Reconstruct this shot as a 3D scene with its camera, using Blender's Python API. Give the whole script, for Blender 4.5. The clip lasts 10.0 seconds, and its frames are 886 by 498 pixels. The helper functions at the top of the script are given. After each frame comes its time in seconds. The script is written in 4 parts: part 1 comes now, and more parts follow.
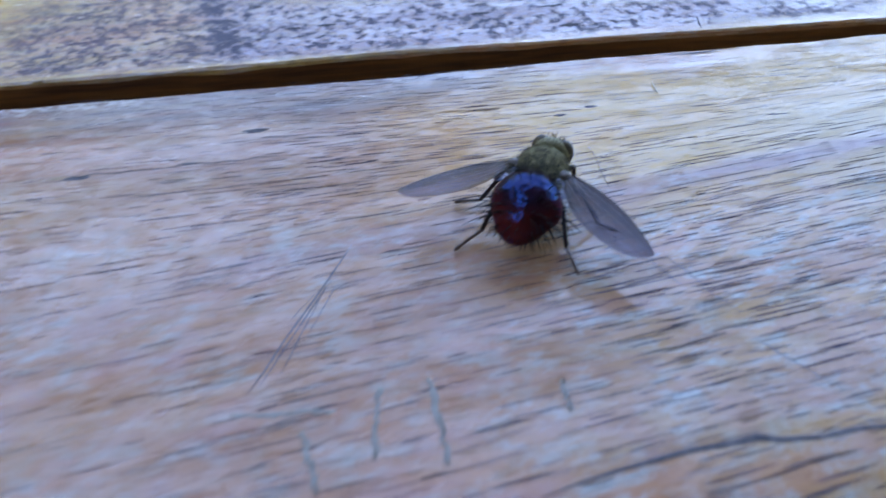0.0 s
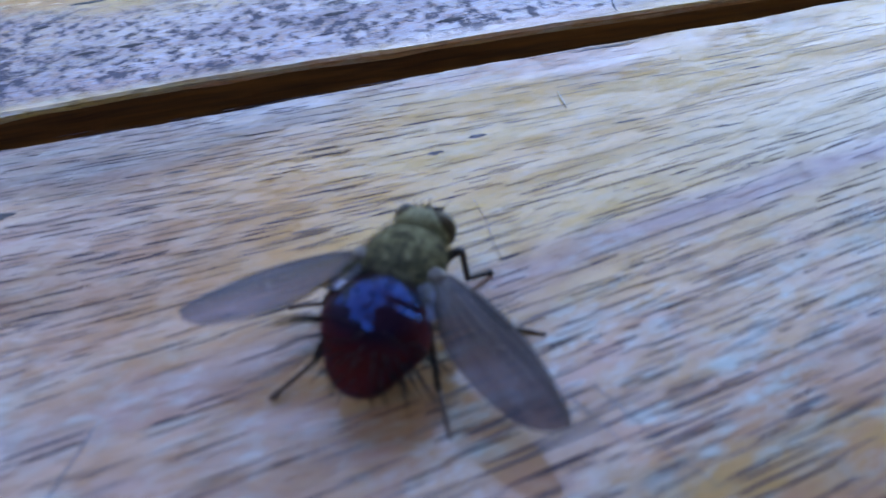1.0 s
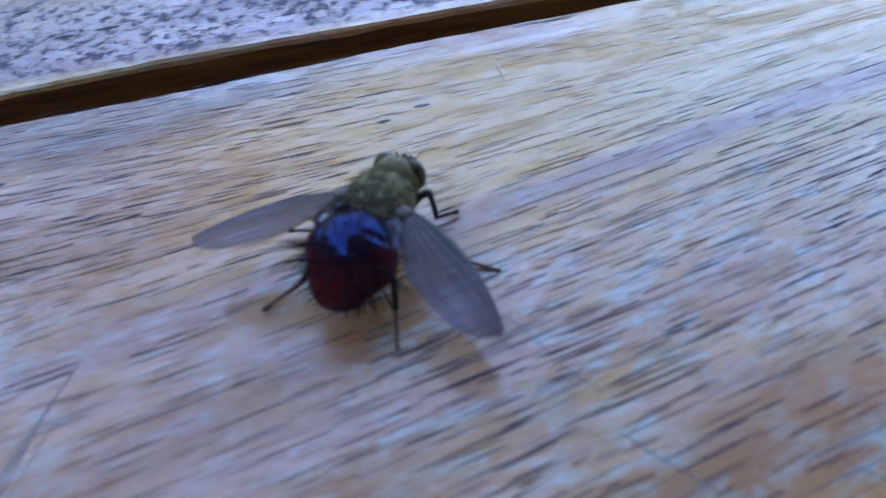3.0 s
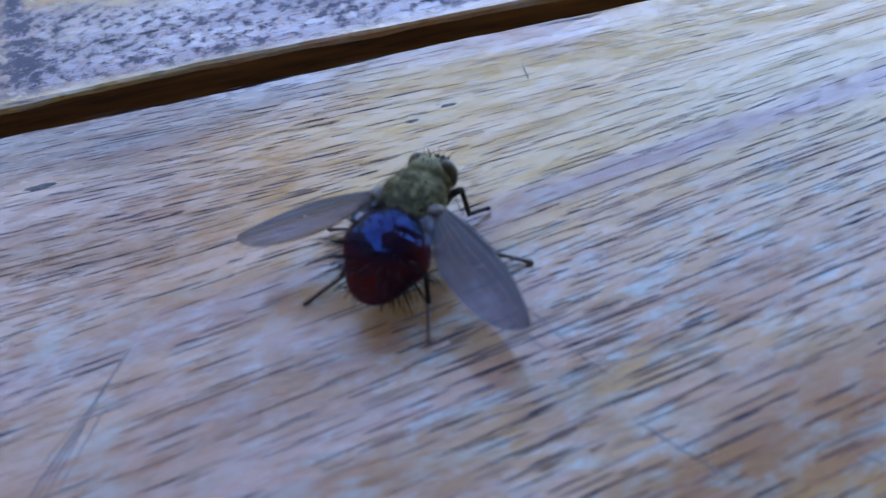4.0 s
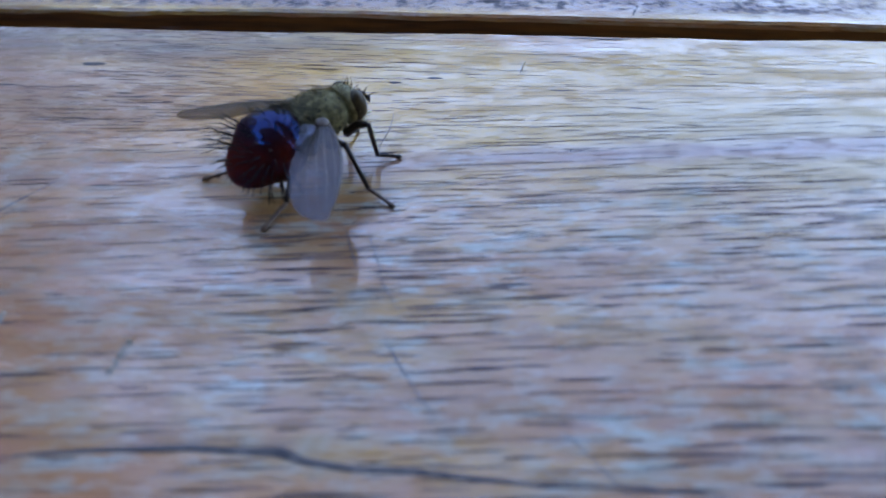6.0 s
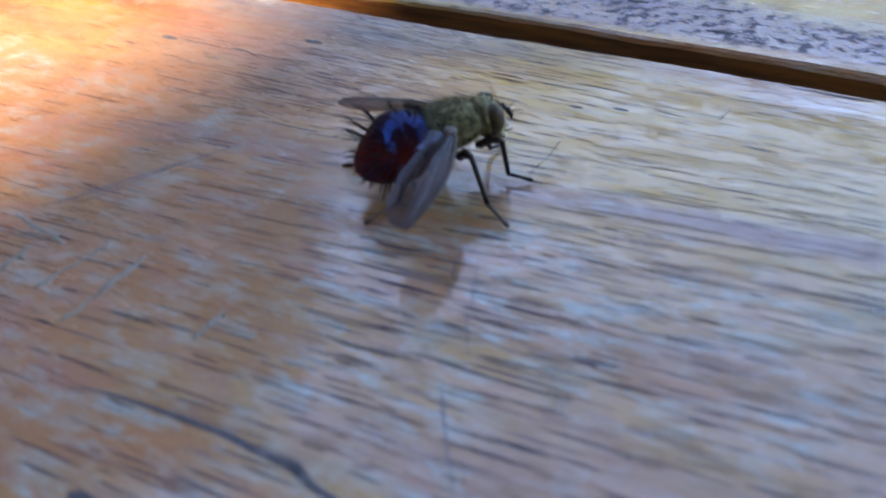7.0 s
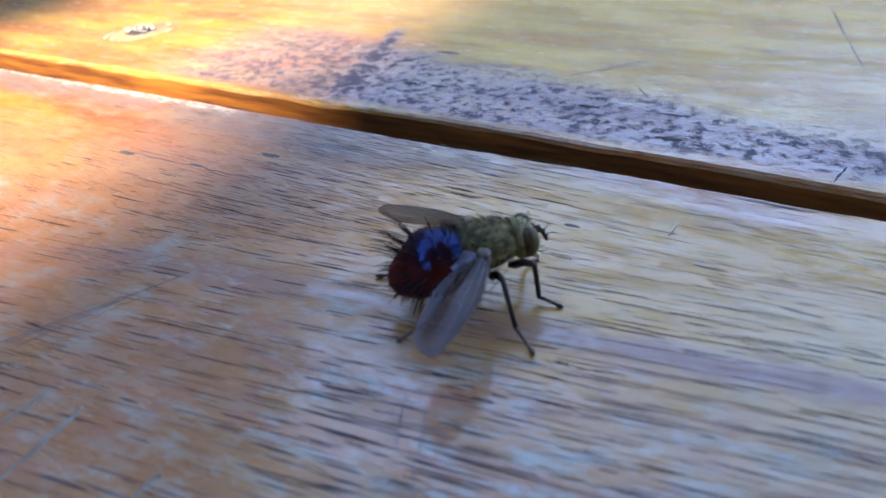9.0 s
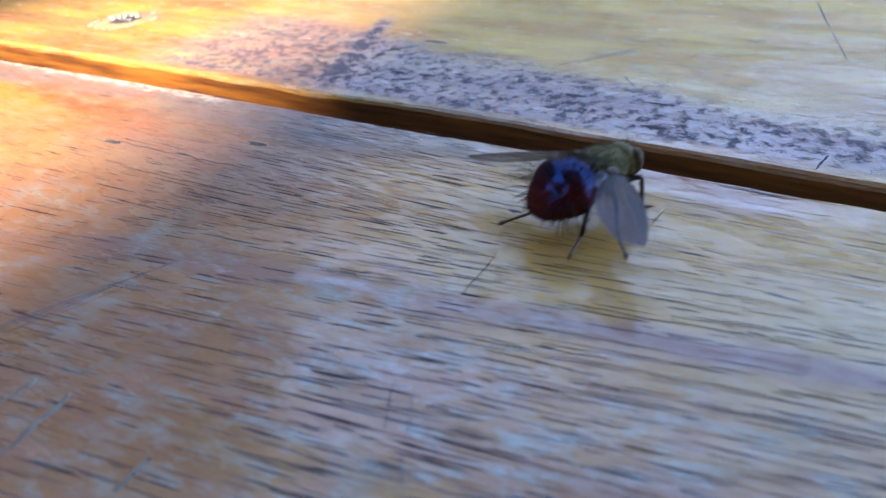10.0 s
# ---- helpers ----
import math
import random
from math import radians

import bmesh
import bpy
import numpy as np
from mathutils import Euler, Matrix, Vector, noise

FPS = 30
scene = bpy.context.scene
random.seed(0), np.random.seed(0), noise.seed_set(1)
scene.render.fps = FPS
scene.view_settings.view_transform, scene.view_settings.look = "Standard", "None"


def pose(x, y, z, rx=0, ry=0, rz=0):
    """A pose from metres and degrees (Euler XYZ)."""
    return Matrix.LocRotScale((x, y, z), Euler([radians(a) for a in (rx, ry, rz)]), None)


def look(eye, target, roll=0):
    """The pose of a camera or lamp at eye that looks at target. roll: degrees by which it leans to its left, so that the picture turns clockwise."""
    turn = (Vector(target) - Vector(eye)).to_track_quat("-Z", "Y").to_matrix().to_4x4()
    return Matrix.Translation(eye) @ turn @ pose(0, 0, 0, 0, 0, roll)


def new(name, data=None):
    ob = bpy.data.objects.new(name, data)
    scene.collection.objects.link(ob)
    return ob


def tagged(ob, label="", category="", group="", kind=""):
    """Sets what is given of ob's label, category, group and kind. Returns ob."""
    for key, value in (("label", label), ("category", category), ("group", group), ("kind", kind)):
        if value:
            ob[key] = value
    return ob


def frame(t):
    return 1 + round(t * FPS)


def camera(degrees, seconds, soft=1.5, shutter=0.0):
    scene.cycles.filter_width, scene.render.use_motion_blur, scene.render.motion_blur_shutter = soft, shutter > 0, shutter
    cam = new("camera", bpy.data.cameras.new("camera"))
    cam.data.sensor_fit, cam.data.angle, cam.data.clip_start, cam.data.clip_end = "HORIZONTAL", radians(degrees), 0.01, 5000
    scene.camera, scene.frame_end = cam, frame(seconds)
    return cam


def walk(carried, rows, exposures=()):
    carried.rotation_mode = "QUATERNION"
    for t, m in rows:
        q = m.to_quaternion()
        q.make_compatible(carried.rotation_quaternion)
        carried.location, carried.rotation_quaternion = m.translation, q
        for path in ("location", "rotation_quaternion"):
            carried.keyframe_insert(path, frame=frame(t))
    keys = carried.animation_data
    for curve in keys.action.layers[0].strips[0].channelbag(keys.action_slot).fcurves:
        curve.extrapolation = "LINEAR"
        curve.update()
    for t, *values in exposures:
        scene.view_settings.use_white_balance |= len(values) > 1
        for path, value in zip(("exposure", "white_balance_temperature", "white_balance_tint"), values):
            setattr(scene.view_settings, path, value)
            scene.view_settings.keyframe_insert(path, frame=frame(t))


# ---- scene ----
# exposure in stops, white balance in kelvin and tint
BALANCE = [(0, 3.94, 8500, 23), (0.8, 3.83, 8250, 23), (2.5, 3.82, 7950, 23), (4.5, 3.79, 8150, 23), (5.6, 3.74, 8650, 23), (6.9, 3.58, 8750, 22), (8.5, 3.55, 8450, 23), (10, 3.48, 8500, 22)]
cam = camera(66.64, 10.0, soft=1.5, shutter=0.4)
cam.data.dof.use_dof = True
cam.data.dof.focus_distance = 0.077
cam.data.dof.aperture_fstop = 36.0
PATH = [
    (0, (-0.01328, -0.05583, 0.04318), (-0.00835, 0.01892, -0.02306), -2.92),
    (0.2, (-0.00878, -0.04897, 0.04141), (-0.00350, 0.02546, -0.02516), -4.57),
    (0.5, (-0.00478, -0.03928, 0.03782), (0.00241, 0.03384, -0.03001), -6.01),
    (0.8, (-0.00366, -0.03506, 0.03566), (0.00636, 0.03723, -0.03270), -5.59),
    (1, (-0.00151, -0.03309, 0.03427), (0.01053, 0.03916, -0.03380), -5.07),
    (1.5, (0.00062, -0.02981, 0.03279), (0.01715, 0.04156, -0.03529), -3.48),
    (2, (0.00156, -0.03204, 0.03444), (0.01866, 0.03929, -0.03354), -3.61),
    (2.5, (0.00170, -0.03190, 0.03390), (0.01995, 0.03810, -0.03513), -2.95),
    (2.8, (0.00198, -0.03613, 0.03562), (0.01775, 0.03319, -0.03471), -4.27),
    (3, (0.00165, -0.04024, 0.03743), (0.01363, 0.02948, -0.03324), -6.11),
    (3.2, (0.00097, -0.04106, 0.03785), (0.01115, 0.02829, -0.03348), -6.92),
    (4.3, (0.00230, -0.04238, 0.03996), (0.00911, 0.02810, -0.03065), -9.20),
    (4.5, (0.00254, -0.04292, 0.04052), (0.00898, 0.02795, -0.02974), -9.43),
    (5, (0.00171, -0.04639, 0.04133), (0.00770, 0.02604, -0.02735), -9.15),
    (5.2, (-0.00026, -0.05009, 0.04257), (0.00586, 0.02315, -0.02524), -7.84),
    (5.3, (-0.00066, -0.05145, 0.04289), (0.00464, 0.02201, -0.02476), -7.47),
    (5.4, (-0.00228, -0.05422, 0.04316), (0.00309, 0.01941, -0.02429), -5.76),
    (5.5, (-0.00000, -0.05632, 0.04004), (0.00248, 0.01827, -0.02653), -4.91),
    (5.6, (0.00756, -0.05739, 0.03691), (0.00426, 0.01865, -0.02795), -5.13),
    (5.7, (0.01338, -0.05573, 0.03432), (0.00715, 0.02122, -0.02924), -4.79),
    (6.8, (0.03109, -0.04552, 0.02988), (-0.01086, 0.02099, -0.03190), -2.32),
    (7, (0.03042, -0.04363, 0.03158), (-0.01470, 0.02092, -0.03004), -4.10),
    (7.2, (0.03007, -0.04204, 0.03356), (-0.01702, 0.02129, -0.02785), -5.60),
    (7.5, (0.02904, -0.04176, 0.03491), (-0.01999, 0.02270, -0.02376), -6.14),
    (7.7, (0.02917, -0.04089, 0.03581), (-0.02039, 0.02491, -0.02089), -6.16),
    (8, (0.02917, -0.04070, 0.03574), (-0.02003, 0.02692, -0.01910), -5.75),
    (8.5, (0.03002, -0.03979, 0.03568), (-0.01756, 0.03031, -0.01744), -5.10),
    (9, (0.03086, -0.03896, 0.03559), (-0.01428, 0.03207, -0.01842), -4.42),
    (9.5, (0.03080, -0.03891, 0.03534), (-0.01311, 0.03219, -0.01959), -4.02),
    (10, (0.03125, -0.03944, 0.03548), (-0.01212, 0.03180, -0.01968), -3.98),
]
walk(cam, [(t, look(eye, target, roll)) for t, eye, target, roll in PATH], exposures=BALANCE)

# ---- light: a clear sky past an unseen roof, and the sun from behind, over the open side ----
SUN_AZ, SUN_EL = 175.5, 40.0  # degrees: azimuth clockwise from +y, elevation
world = bpy.data.worlds.new("sky")
scene.world = world
world.use_nodes = True
wn = world.node_tree
wn.nodes.clear()
w_out = wn.nodes.new("ShaderNodeOutputWorld")
w_bg = wn.nodes.new("ShaderNodeBackground")
w_sky = wn.nodes.new("ShaderNodeTexSky")
w_sky.sky_type = "NISHITA"
w_sky.sun_disc = False
w_sky.sun_elevation = radians(SUN_EL)
w_sky.sun_rotation = radians(SUN_AZ)
w_sky.dust_density, w_sky.ozone_density, w_sky.air_density = 0.1, 7.0, 1.0
w_bg.inputs["Strength"].default_value = 0.15
wn.links.new(w_sky.outputs[0], w_bg.inputs[0])
wn.links.new(w_bg.outputs[0], w_out.inputs[0])
sun_data = bpy.data.lights.new("sun", "SUN")
sun_data.energy, sun_data.angle, sun_data.color = 1.95, radians(0.9), (1.0, 0.97, 0.90)
sun = new("sun", sun_data)
sun_dir = Vector((math.sin(radians(SUN_AZ)) * math.cos(radians(SUN_EL)), math.cos(radians(SUN_AZ)) * math.cos(radians(SUN_EL)), math.sin(radians(SUN_EL))))
sun.matrix_world = look(sun_dir * 10, (0, 0, 0))

FLY = [  # seconds; millimetres on the deck; heading, pitch and lean in degrees
    (0, -1.65, -5.25, -30.8, -0.6, 2.5),
    (0.5, -1.10, -5.34, -34.1, -0.2, 1.0),
    (1, -1.02, -5.15, -35.3, 1.1, 2.7),
    (1.5, -0.08, -5.57, -35.9, -0.0, -2.0),
    (2, 0.43, -5.21, -39.5, 2.6, 1.0),
    (2.5, 0.54, -5.13, -39.7, 2.5, 1.5),
    (3, 1.64, -4.47, -39.4, 1.6, 2.4),
    (4.5, 2.16, -4.91, -41.4, 1.8, 0.5),
    (5, 2.27, -4.99, -42.6, 0.6, 0.5),
    (5.5, 2.54, -4.57, -41.2, -0.3, 0.1),
    (7, 0.43, -3.67, -42.1, 0.6, -1.0),
    (7.5, 1.68, -1.52, -38.6, 0.3, -1.9),
    (8, 4.48, 0.31, -48.2, -1.2, -0.5),
    (8.5, 5.44, 1.20, -49.3, -0.3, -2.2),
    (9, 5.66, 1.37, -49.3, -0.8, -0.8),
    (9.5, 6.16, 0.95, -50.6, -1.5, -1.4),
    (9.6, 7.18, 3.18, -38.1, -3.5, -1.7),
    (9.8, 9.95, 7.52, -28.2, -3.4, 0.9),
    (10, 12.45, 16.1, -29.0, -4.0, -1.0),
]

MM = 0.001


# ---- material helpers ----
def material(name):
    m = bpy.data.materials.new(name)
    m.use_nodes = True
    t = m.node_tree
    t.nodes.clear()
    out = t.nodes.new("ShaderNodeOutputMaterial")
    bsdf = t.nodes.new("ShaderNodeBsdfPrincipled")
    t.links.new(bsdf.outputs[0], out.inputs[0])
    return m, t, bsdf, out


def put(t, socket, value):
    if isinstance(value, bpy.types.NodeSocket):
        t.links.new(value, socket)
    else:
        socket.default_value = value


def mm_coords(t):
    """Object coordinates in millimetres."""
    c = t.nodes.new("ShaderNodeTexCoord")
    v = t.nodes.new("ShaderNodeVectorMath")
    v.operation = "SCALE"
    v.inputs["Scale"].default_value = 1000.0
    t.links.new(c.outputs["Object"], v.inputs[0])
    return v.outputs[0]


def scaled(t, coords, sx, sy, sz=1.0, ox=0.0, oy=0.0, oz=0.0):
    m = t.nodes.new("ShaderNodeMapping")
    m.inputs["Scale"].default_value = (sx, sy, sz)
    m.inputs["Location"].default_value = (ox, oy, oz)
    t.links.new(coords, m.inputs["Vector"])
    return m.outputs[0]


def noise_tex(t, coords, scale=1.0, detail=2.0, rough=0.5, color=False, distort=0.0):
    n = t.nodes.new("ShaderNodeTexNoise")
    n.inputs["Scale"].default_value = scale
    n.inputs["Detail"].default_value = detail
    n.inputs["Roughness"].default_value = rough
    n.inputs["Distortion"].default_value = distort
    t.links.new(coords, n.inputs["Vector"])
    return n.outputs["Color" if color else "Fac"]


def ramp(t, fac, stops, interp="LINEAR"):
    r = t.nodes.new("ShaderNodeValToRGB")
    r.color_ramp.interpolation = interp
    e = r.color_ramp.elements
    while len(e) < len(stops):
        e.new(0.5)
    for el, (p, c) in zip(e, stops):
        el.position = p
        el.color = (*c, 1.0) if isinstance(c, tuple) else (c, c, c, 1.0)
    t.links.new(fac, r.inputs[0])
    return r.outputs[0]


def mathn(t, op, a, b=0.0, clamp=False):
    n = t.nodes.new("ShaderNodeMath")
    n.operation = op
    n.use_clamp = clamp
    put(t, n.inputs[0], a)
    put(t, n.inputs[1], b)
    return n.outputs[0]


def mix(t, fac, a, b, mode="MIX"):
    n = t.nodes.new("ShaderNodeMix")
    n.data_type = "RGBA"
    n.blend_type = mode
    put(t, n.inputs[0], fac)
    put(t, n.inputs[6], (*a, 1.0) if isinstance(a, tuple) else a)
    put(t, n.inputs[7], (*b, 1.0) if isinstance(b, tuple) else b)
    return n.outputs[2]


def bump(t, height, distance, strength=1.0, normal=None):
    n = t.nodes.new("ShaderNodeBump")
    n.inputs["Distance"].default_value = distance
    n.inputs["Strength"].default_value = strength
    t.links.new(height, n.inputs["Height"])
    if normal is not None:
        t.links.new(normal, n.inputs["Normal"])
    return n.outputs[0]


def band(t, value, lo, hi, soft):
    """1 between lo and hi, with soft ends."""
    a = t.nodes.new("ShaderNodeMapRange")
    a.interpolation_type = "SMOOTHSTEP"
    put(t, a.inputs[0], value)
    a.inputs[1].default_value, a.inputs[2].default_value = lo - soft, lo + soft
    b = t.nodes.new("ShaderNodeMapRange")
    b.interpolation_type = "SMOOTHSTEP"
    put(t, b.inputs[0], value)
    b.inputs[1].default_value, b.inputs[2].default_value = hi + soft, hi - soft
    return mathn(t, "MULTIPLY", a.outputs[0], b.outputs[0])


# ---- materials ----
GRAIN = 0.14  # how far the grain runs off the plank's length in its lower part


def grain_slope(x, y):
    """Rise of the grain per length at a place on the near plank, in mm."""
    s = min(1.0, max(0.0, (19.0 + 0.22 * min(60.0, max(-50.0, x)) - y) / 22.0))
    return GRAIN * s * s * (3 - 2 * s)


def wood(name, stained):
    """Worn, varnished hardwood with the grain along x; stained: with the mildew spots along its edge."""
    m, t, bsdf, out = material(name)
    p = mm_coords(t)
    sep = t.nodes.new("ShaderNodeSeparateXYZ")
    t.links.new(p, sep.inputs[0])
    # the grain wanders slightly
    wob = noise_tex(t, scaled(t, p, 0.012, 0.05), 1.0, 2.0)
    shift = t.nodes.new("ShaderNodeCombineXYZ")
    drift = mathn(t, "MULTIPLY", mathn(t, "SUBTRACT", wob, 0.5), 5.0)
    if not stained:
        along = mathn(t, "MINIMUM", mathn(t, "MAXIMUM", sep.outputs[0], -50.0), 60.0)
        step = t.nodes.new("ShaderNodeMapRange")
        step.interpolation_type = "SMOOTHSTEP"
        put(t, step.inputs[0], mathn(t, "SUBTRACT", mathn(t, "ADD", 19.0, mathn(t, "MULTIPLY", along, 0.22)), sep.outputs[1]))
        step.inputs[1].default_value, step.inputs[2].default_value = 0.0, 22.0
        drift = mathn(t, "SUBTRACT", drift, mathn(t, "MULTIPLY", mathn(t, "MULTIPLY", step.outputs[0], GRAIN), along))
    put(t, shift.inputs[1], drift)
    add = t.nodes.new("ShaderNodeVectorMath")
    t.links.new(p, add.inputs[0])
    t.links.new(shift.outputs[0], add.inputs[1])
    g = add.outputs[0]
    # colour at three scales
    tone = noise_tex(t, scaled(t, g, 0.028, 0.11), 1.0, 3.0, 0.55)
    col = ramp(t, tone, [(0.32, (0.23, 0.078, 0.030)), (0.43, (0.35, 0.145, 0.052)), (0.52, (0.44, 0.235, 0.072)), (0.62, (0.50, 0.32, 0.095)), (0.72, (0.40, 0.17, 0.085))])
    streaks = noise_tex(t, scaled(t, g, 0.10, 0.9), 1.0, 3.0, 0.6)
    col = mix(t, 0.24, col, ramp(t, streaks, [(0.32, (0.20, 0.085, 0.04)), (0.5, (0.42, 0.24, 0.10)), (0.68, (0.60, 0.42, 0.18))]))
    hue = noise_tex(t, scaled(t, g, 0.03, 0.13, 1, 31, 17), 1.0, 2.0, 0.5)
    col = mix(t, ramp(t, hue, [(0.38, 0.65), (0.50, 0.0)]), col, (0.56, 0.21, 0.08))
    col = mix(t, ramp(t, hue, [(0.53, 0.0), (0.64, 0.55)]), col, (0.64, 0.40, 0.08))
    # narrow bundles of blue-grey weathering along the grain
    bundle = noise_tex(t, scaled(t, g, 0.13, 1.15, 1, 12, 5), 1.0, 2.0, 0.5)
    col = mix(t, ramp(t, bundle, [(0.57, 0.0), (0.70, 0.18)]), col, (0.15, 0.16, 0.19))
    # blotches of grey bloom and pinkish wear
    blot = noise_tex(t, scaled(t, g, 0.12, 0.40, 1, 1.7, 6.3), 1.0, 4.0, 0.62)
    col = mix(t, ramp(t, blot, [(0.36, 0.55), (0.48, 0.0)]), col, (0.46, 0.22, 0.12))
    col = mix(t, ramp(t, blot, [(0.54, 0.0), (0.70, 0.50)]), col, (0.33, 0.42, 0.43))
    if not stained:
        # a yellower zone of sapwood, a redder one, and a smooth purplish streak across the plank
        far = noise_tex(t, scaled(t, p, 0.05, 0.12, 1, 4.4, 2.0), 1.0, 2.0)
        sway = mathn(t, "MULTIPLY", mathn(t, "SUBTRACT", far, 0.5), 26.0)
        sap = mathn(t, "MULTIPLY", band(t, mathn(t, "ADD", sep.outputs[1], sway), -5.0, 27.0, 5.0), band(t, sep.outputs[0], -17.0, 90.0, 10.0))
        col = mix(t, mathn(t, "MULTIPLY", sap, 0.68), col, (0.82, 0.58, 0.22))
        red = mathn(t, "MULTIPLY", band(t, mathn(t, "ADD", sep.outputs[1], sway), -60.0, 2.0, 8.0), band(t, sep.outputs[0], -160.0, -8.0, 14.0))
        col = mix(t, mathn(t, "MULTIPLY", red, 0.5), col, (0.48, 0.25, 0.145))
        rosy = band(t, mathn(t, "ADD", sep.outputs[0], mathn(t, "MULTIPLY", sway, 0.7)), -400.0, -3.0, 12.0)
        col = mix(t, mathn(t, "MULTIPLY", rosy, 0.6), col, mix(t, 1.0, col, (1.02, 0.68, 0.62), "MULTIPLY"))
        rose = mathn(t, "MULTIPLY", band(t, mathn(t, "ADD", sep.outputs[1], mathn(t, "MULTIPLY", sway, 0.4)), -4.0, 15.0, 5.0), band(t, sep.outputs[0], -90.0, -8.0, 10.0))
        col = mix(t, mathn(t, "MULTIPLY", rose, 0.45), col, (0.52, 0.33, 0.27))
        lilac = mathn(t, "MULTIPLY", band(t, mathn(t, "ADD", sep.outputs[1], mathn(t, "MULTIPLY", sway, 0.4)), 4.0, 60.0, 5.0), band(t, sep.outputs[0], -54.0, -14.0, 11.0))
        col = mix(t, mathn(t, "MULTIPLY", lilac, 0.45), col, (0.48, 0.37, 0.46))
        # paler at right: sky reflection put into the colour; grimy along the gap
        sky_glare = mathn(t, "MULTIPLY", band(t, sep.outputs[0], 28.0, 300.0, 14.0), band(t, mathn(t, "ADD", sep.outputs[1], mathn(t, "MULTIPLY", sway, 0.3)), -10.0, 13.0, 6.0))
        col = mix(t, mathn(t, "MULTIPLY", sky_glare, 0.85), col, (0.72, 0.69, 0.68))
        dirt = noise_tex(t, scaled(t, g, 0.07, 0.5, 1, 2, 50), 1.0, 3.0, 0.6)
        grime = mathn(t, "MULTIPLY", band(t, mathn(t, "ADD", sep.outputs[1], mathn(t, "MULTIPLY", sway, 0.4)), 21.5, 60.0, 4.0), band(t, sep.outputs[0], -200.0, 4.0, 16.0))
        col = mix(t, mathn(t, "MULTIPLY", grime, ramp(t, dirt, [(0.38, 0.45), (0.62, 0.78)])), col, (0.22, 0.25, 0.42))
        line = mathn(t, "SUBTRACT", sep.outputs[1], mathn(t, "MULTIPLY", sep.outputs[0], 0.16))
        line = mathn(t, "ADD", line, mathn(t, "MULTIPLY", mathn(t, "SUBTRACT", noise_tex(t, scaled(t, p, 0.12, 0.5), 1.0, 2.0), 0.5), 3.0))
        streak = mathn(t, "MULTIPLY", band(t, line, -3.6, -0.6, 1.7), band(t, sep.outputs[0], -34.0, 60.0, 8.0))
        # the purple of sky mirrored in this smoother varnish, put into the colour
        col = mix(t, mathn(t, "MULTIPLY", streak, 0.85), col, (0.30, 0.18, 0.29))
    # greyed, bleached patches where the varnish has gone
    fade = noise_tex(t, scaled(t, g, 0.18, 0.55, 1, 3.1, 8.2), 1.0, 3.0, 0.6)
    fade = ramp(t, fade, [(0.52, 0.0), (0.68, 1.0)])
    col = mix(t, mathn(t, "MULTIPLY", fade, 0.20), col, (0.46, 0.45, 0.40))
    col = mix(t, 1.0, col, (0.88, 0.82, 0.56) if stained else (0.73, 0.61, 0.39), "MULTIPLY")
    # pale greenish-blue bloom in wisps and short cross-grain scuffs
    wisp = noise_tex(t, scaled(t, g, 0.22, 0.62, 1, 41, 3), 1.0, 4.0, 0.66)
    scuff = noise_tex(t, scaled(t, p, 0.22, 0.16, 1, 8, 27), 1.0, 3.0, 0.6)
    bloom = mathn(t, "MULTIPLY", ramp(t, wisp, [(0.46, 0.0), (0.64, 1.0)]), ramp(t, scuff, [(0.38, 0.1), (0.58, 1.0)]))
    if not stained:
        low = band(t, mathn(t, "ADD", sep.outputs[1], mathn(t, "MULTIPLY", sway, 0.3)), -300.0, 0.0, 4.0)
        col = mix(t, mathn(t, "MULTIPLY", low, 0.45), col, (0.40, 0.22, 0.12))
        dye = noise_tex(t, scaled(t, p, 0.16, 0.26, 1, 63, 9), 1.0, 3.0, 0.6)
        col = mix(t, mathn(t, "MULTIPLY", low, ramp(t, dye, [(0.50, 0.0), (0.66, 0.30)])), col, (0.34, 0.16, 0.16))
        bloom = mathn(t, "MULTIPLY", bloom, mathn(t, "ADD", 0.25, mathn(t, "MULTIPLY", low, 0.75)))
        bloom = mathn(t, "MULTIPLY", bloom, mathn(t, "SUBTRACT", 1.0, mathn(t, "MULTIPLY", band(t, sep.outputs[0], -300.0, -4.0, 10.0), 0.35)))
    col = mix(t, mathn(t, "MULTIPLY", bloom, 0.2 if stained else 0.75), col, (0.31, 0.41, 0.40))
    # open pores: dark dashes along the grain
    thick = noise_tex(t, scaled(t, g, 0.03, 0.10, 1, 5, 1), 1.0, 2.0)
    thick = mathn(t, "MULTIPLY", mathn(t, "SUBTRACT", thick, 0.5), 0.12)
    po = mathn(t, "ADD", noise_tex(t, scaled(t, g, 0.22, 4.2, 1, 0, 3), 1.0, 1.0, 0.5), thick)
    pores = ramp(t, po, [(0.635, 0.0), (0.69, 0.75)])
    po2 = mathn(t, "ADD", noise_tex(t, scaled(t, g, 0.45, 7.0, 1, 7, 11), 1.0, 1.0, 0.5), thick)
    pores2 = ramp(t, po2, [(0.63, 0.0), (0.68, 1.0)])
    pores = mathn(t, "MAXIMUM", pores, mathn(t, "MULTIPLY", pores2, 0.8))
    col = mix(t, mathn(t, "MULTIPLY", pores, 0.5 if stained else 0.28), col, (0.028, 0.024, 0.028))
    spots = None
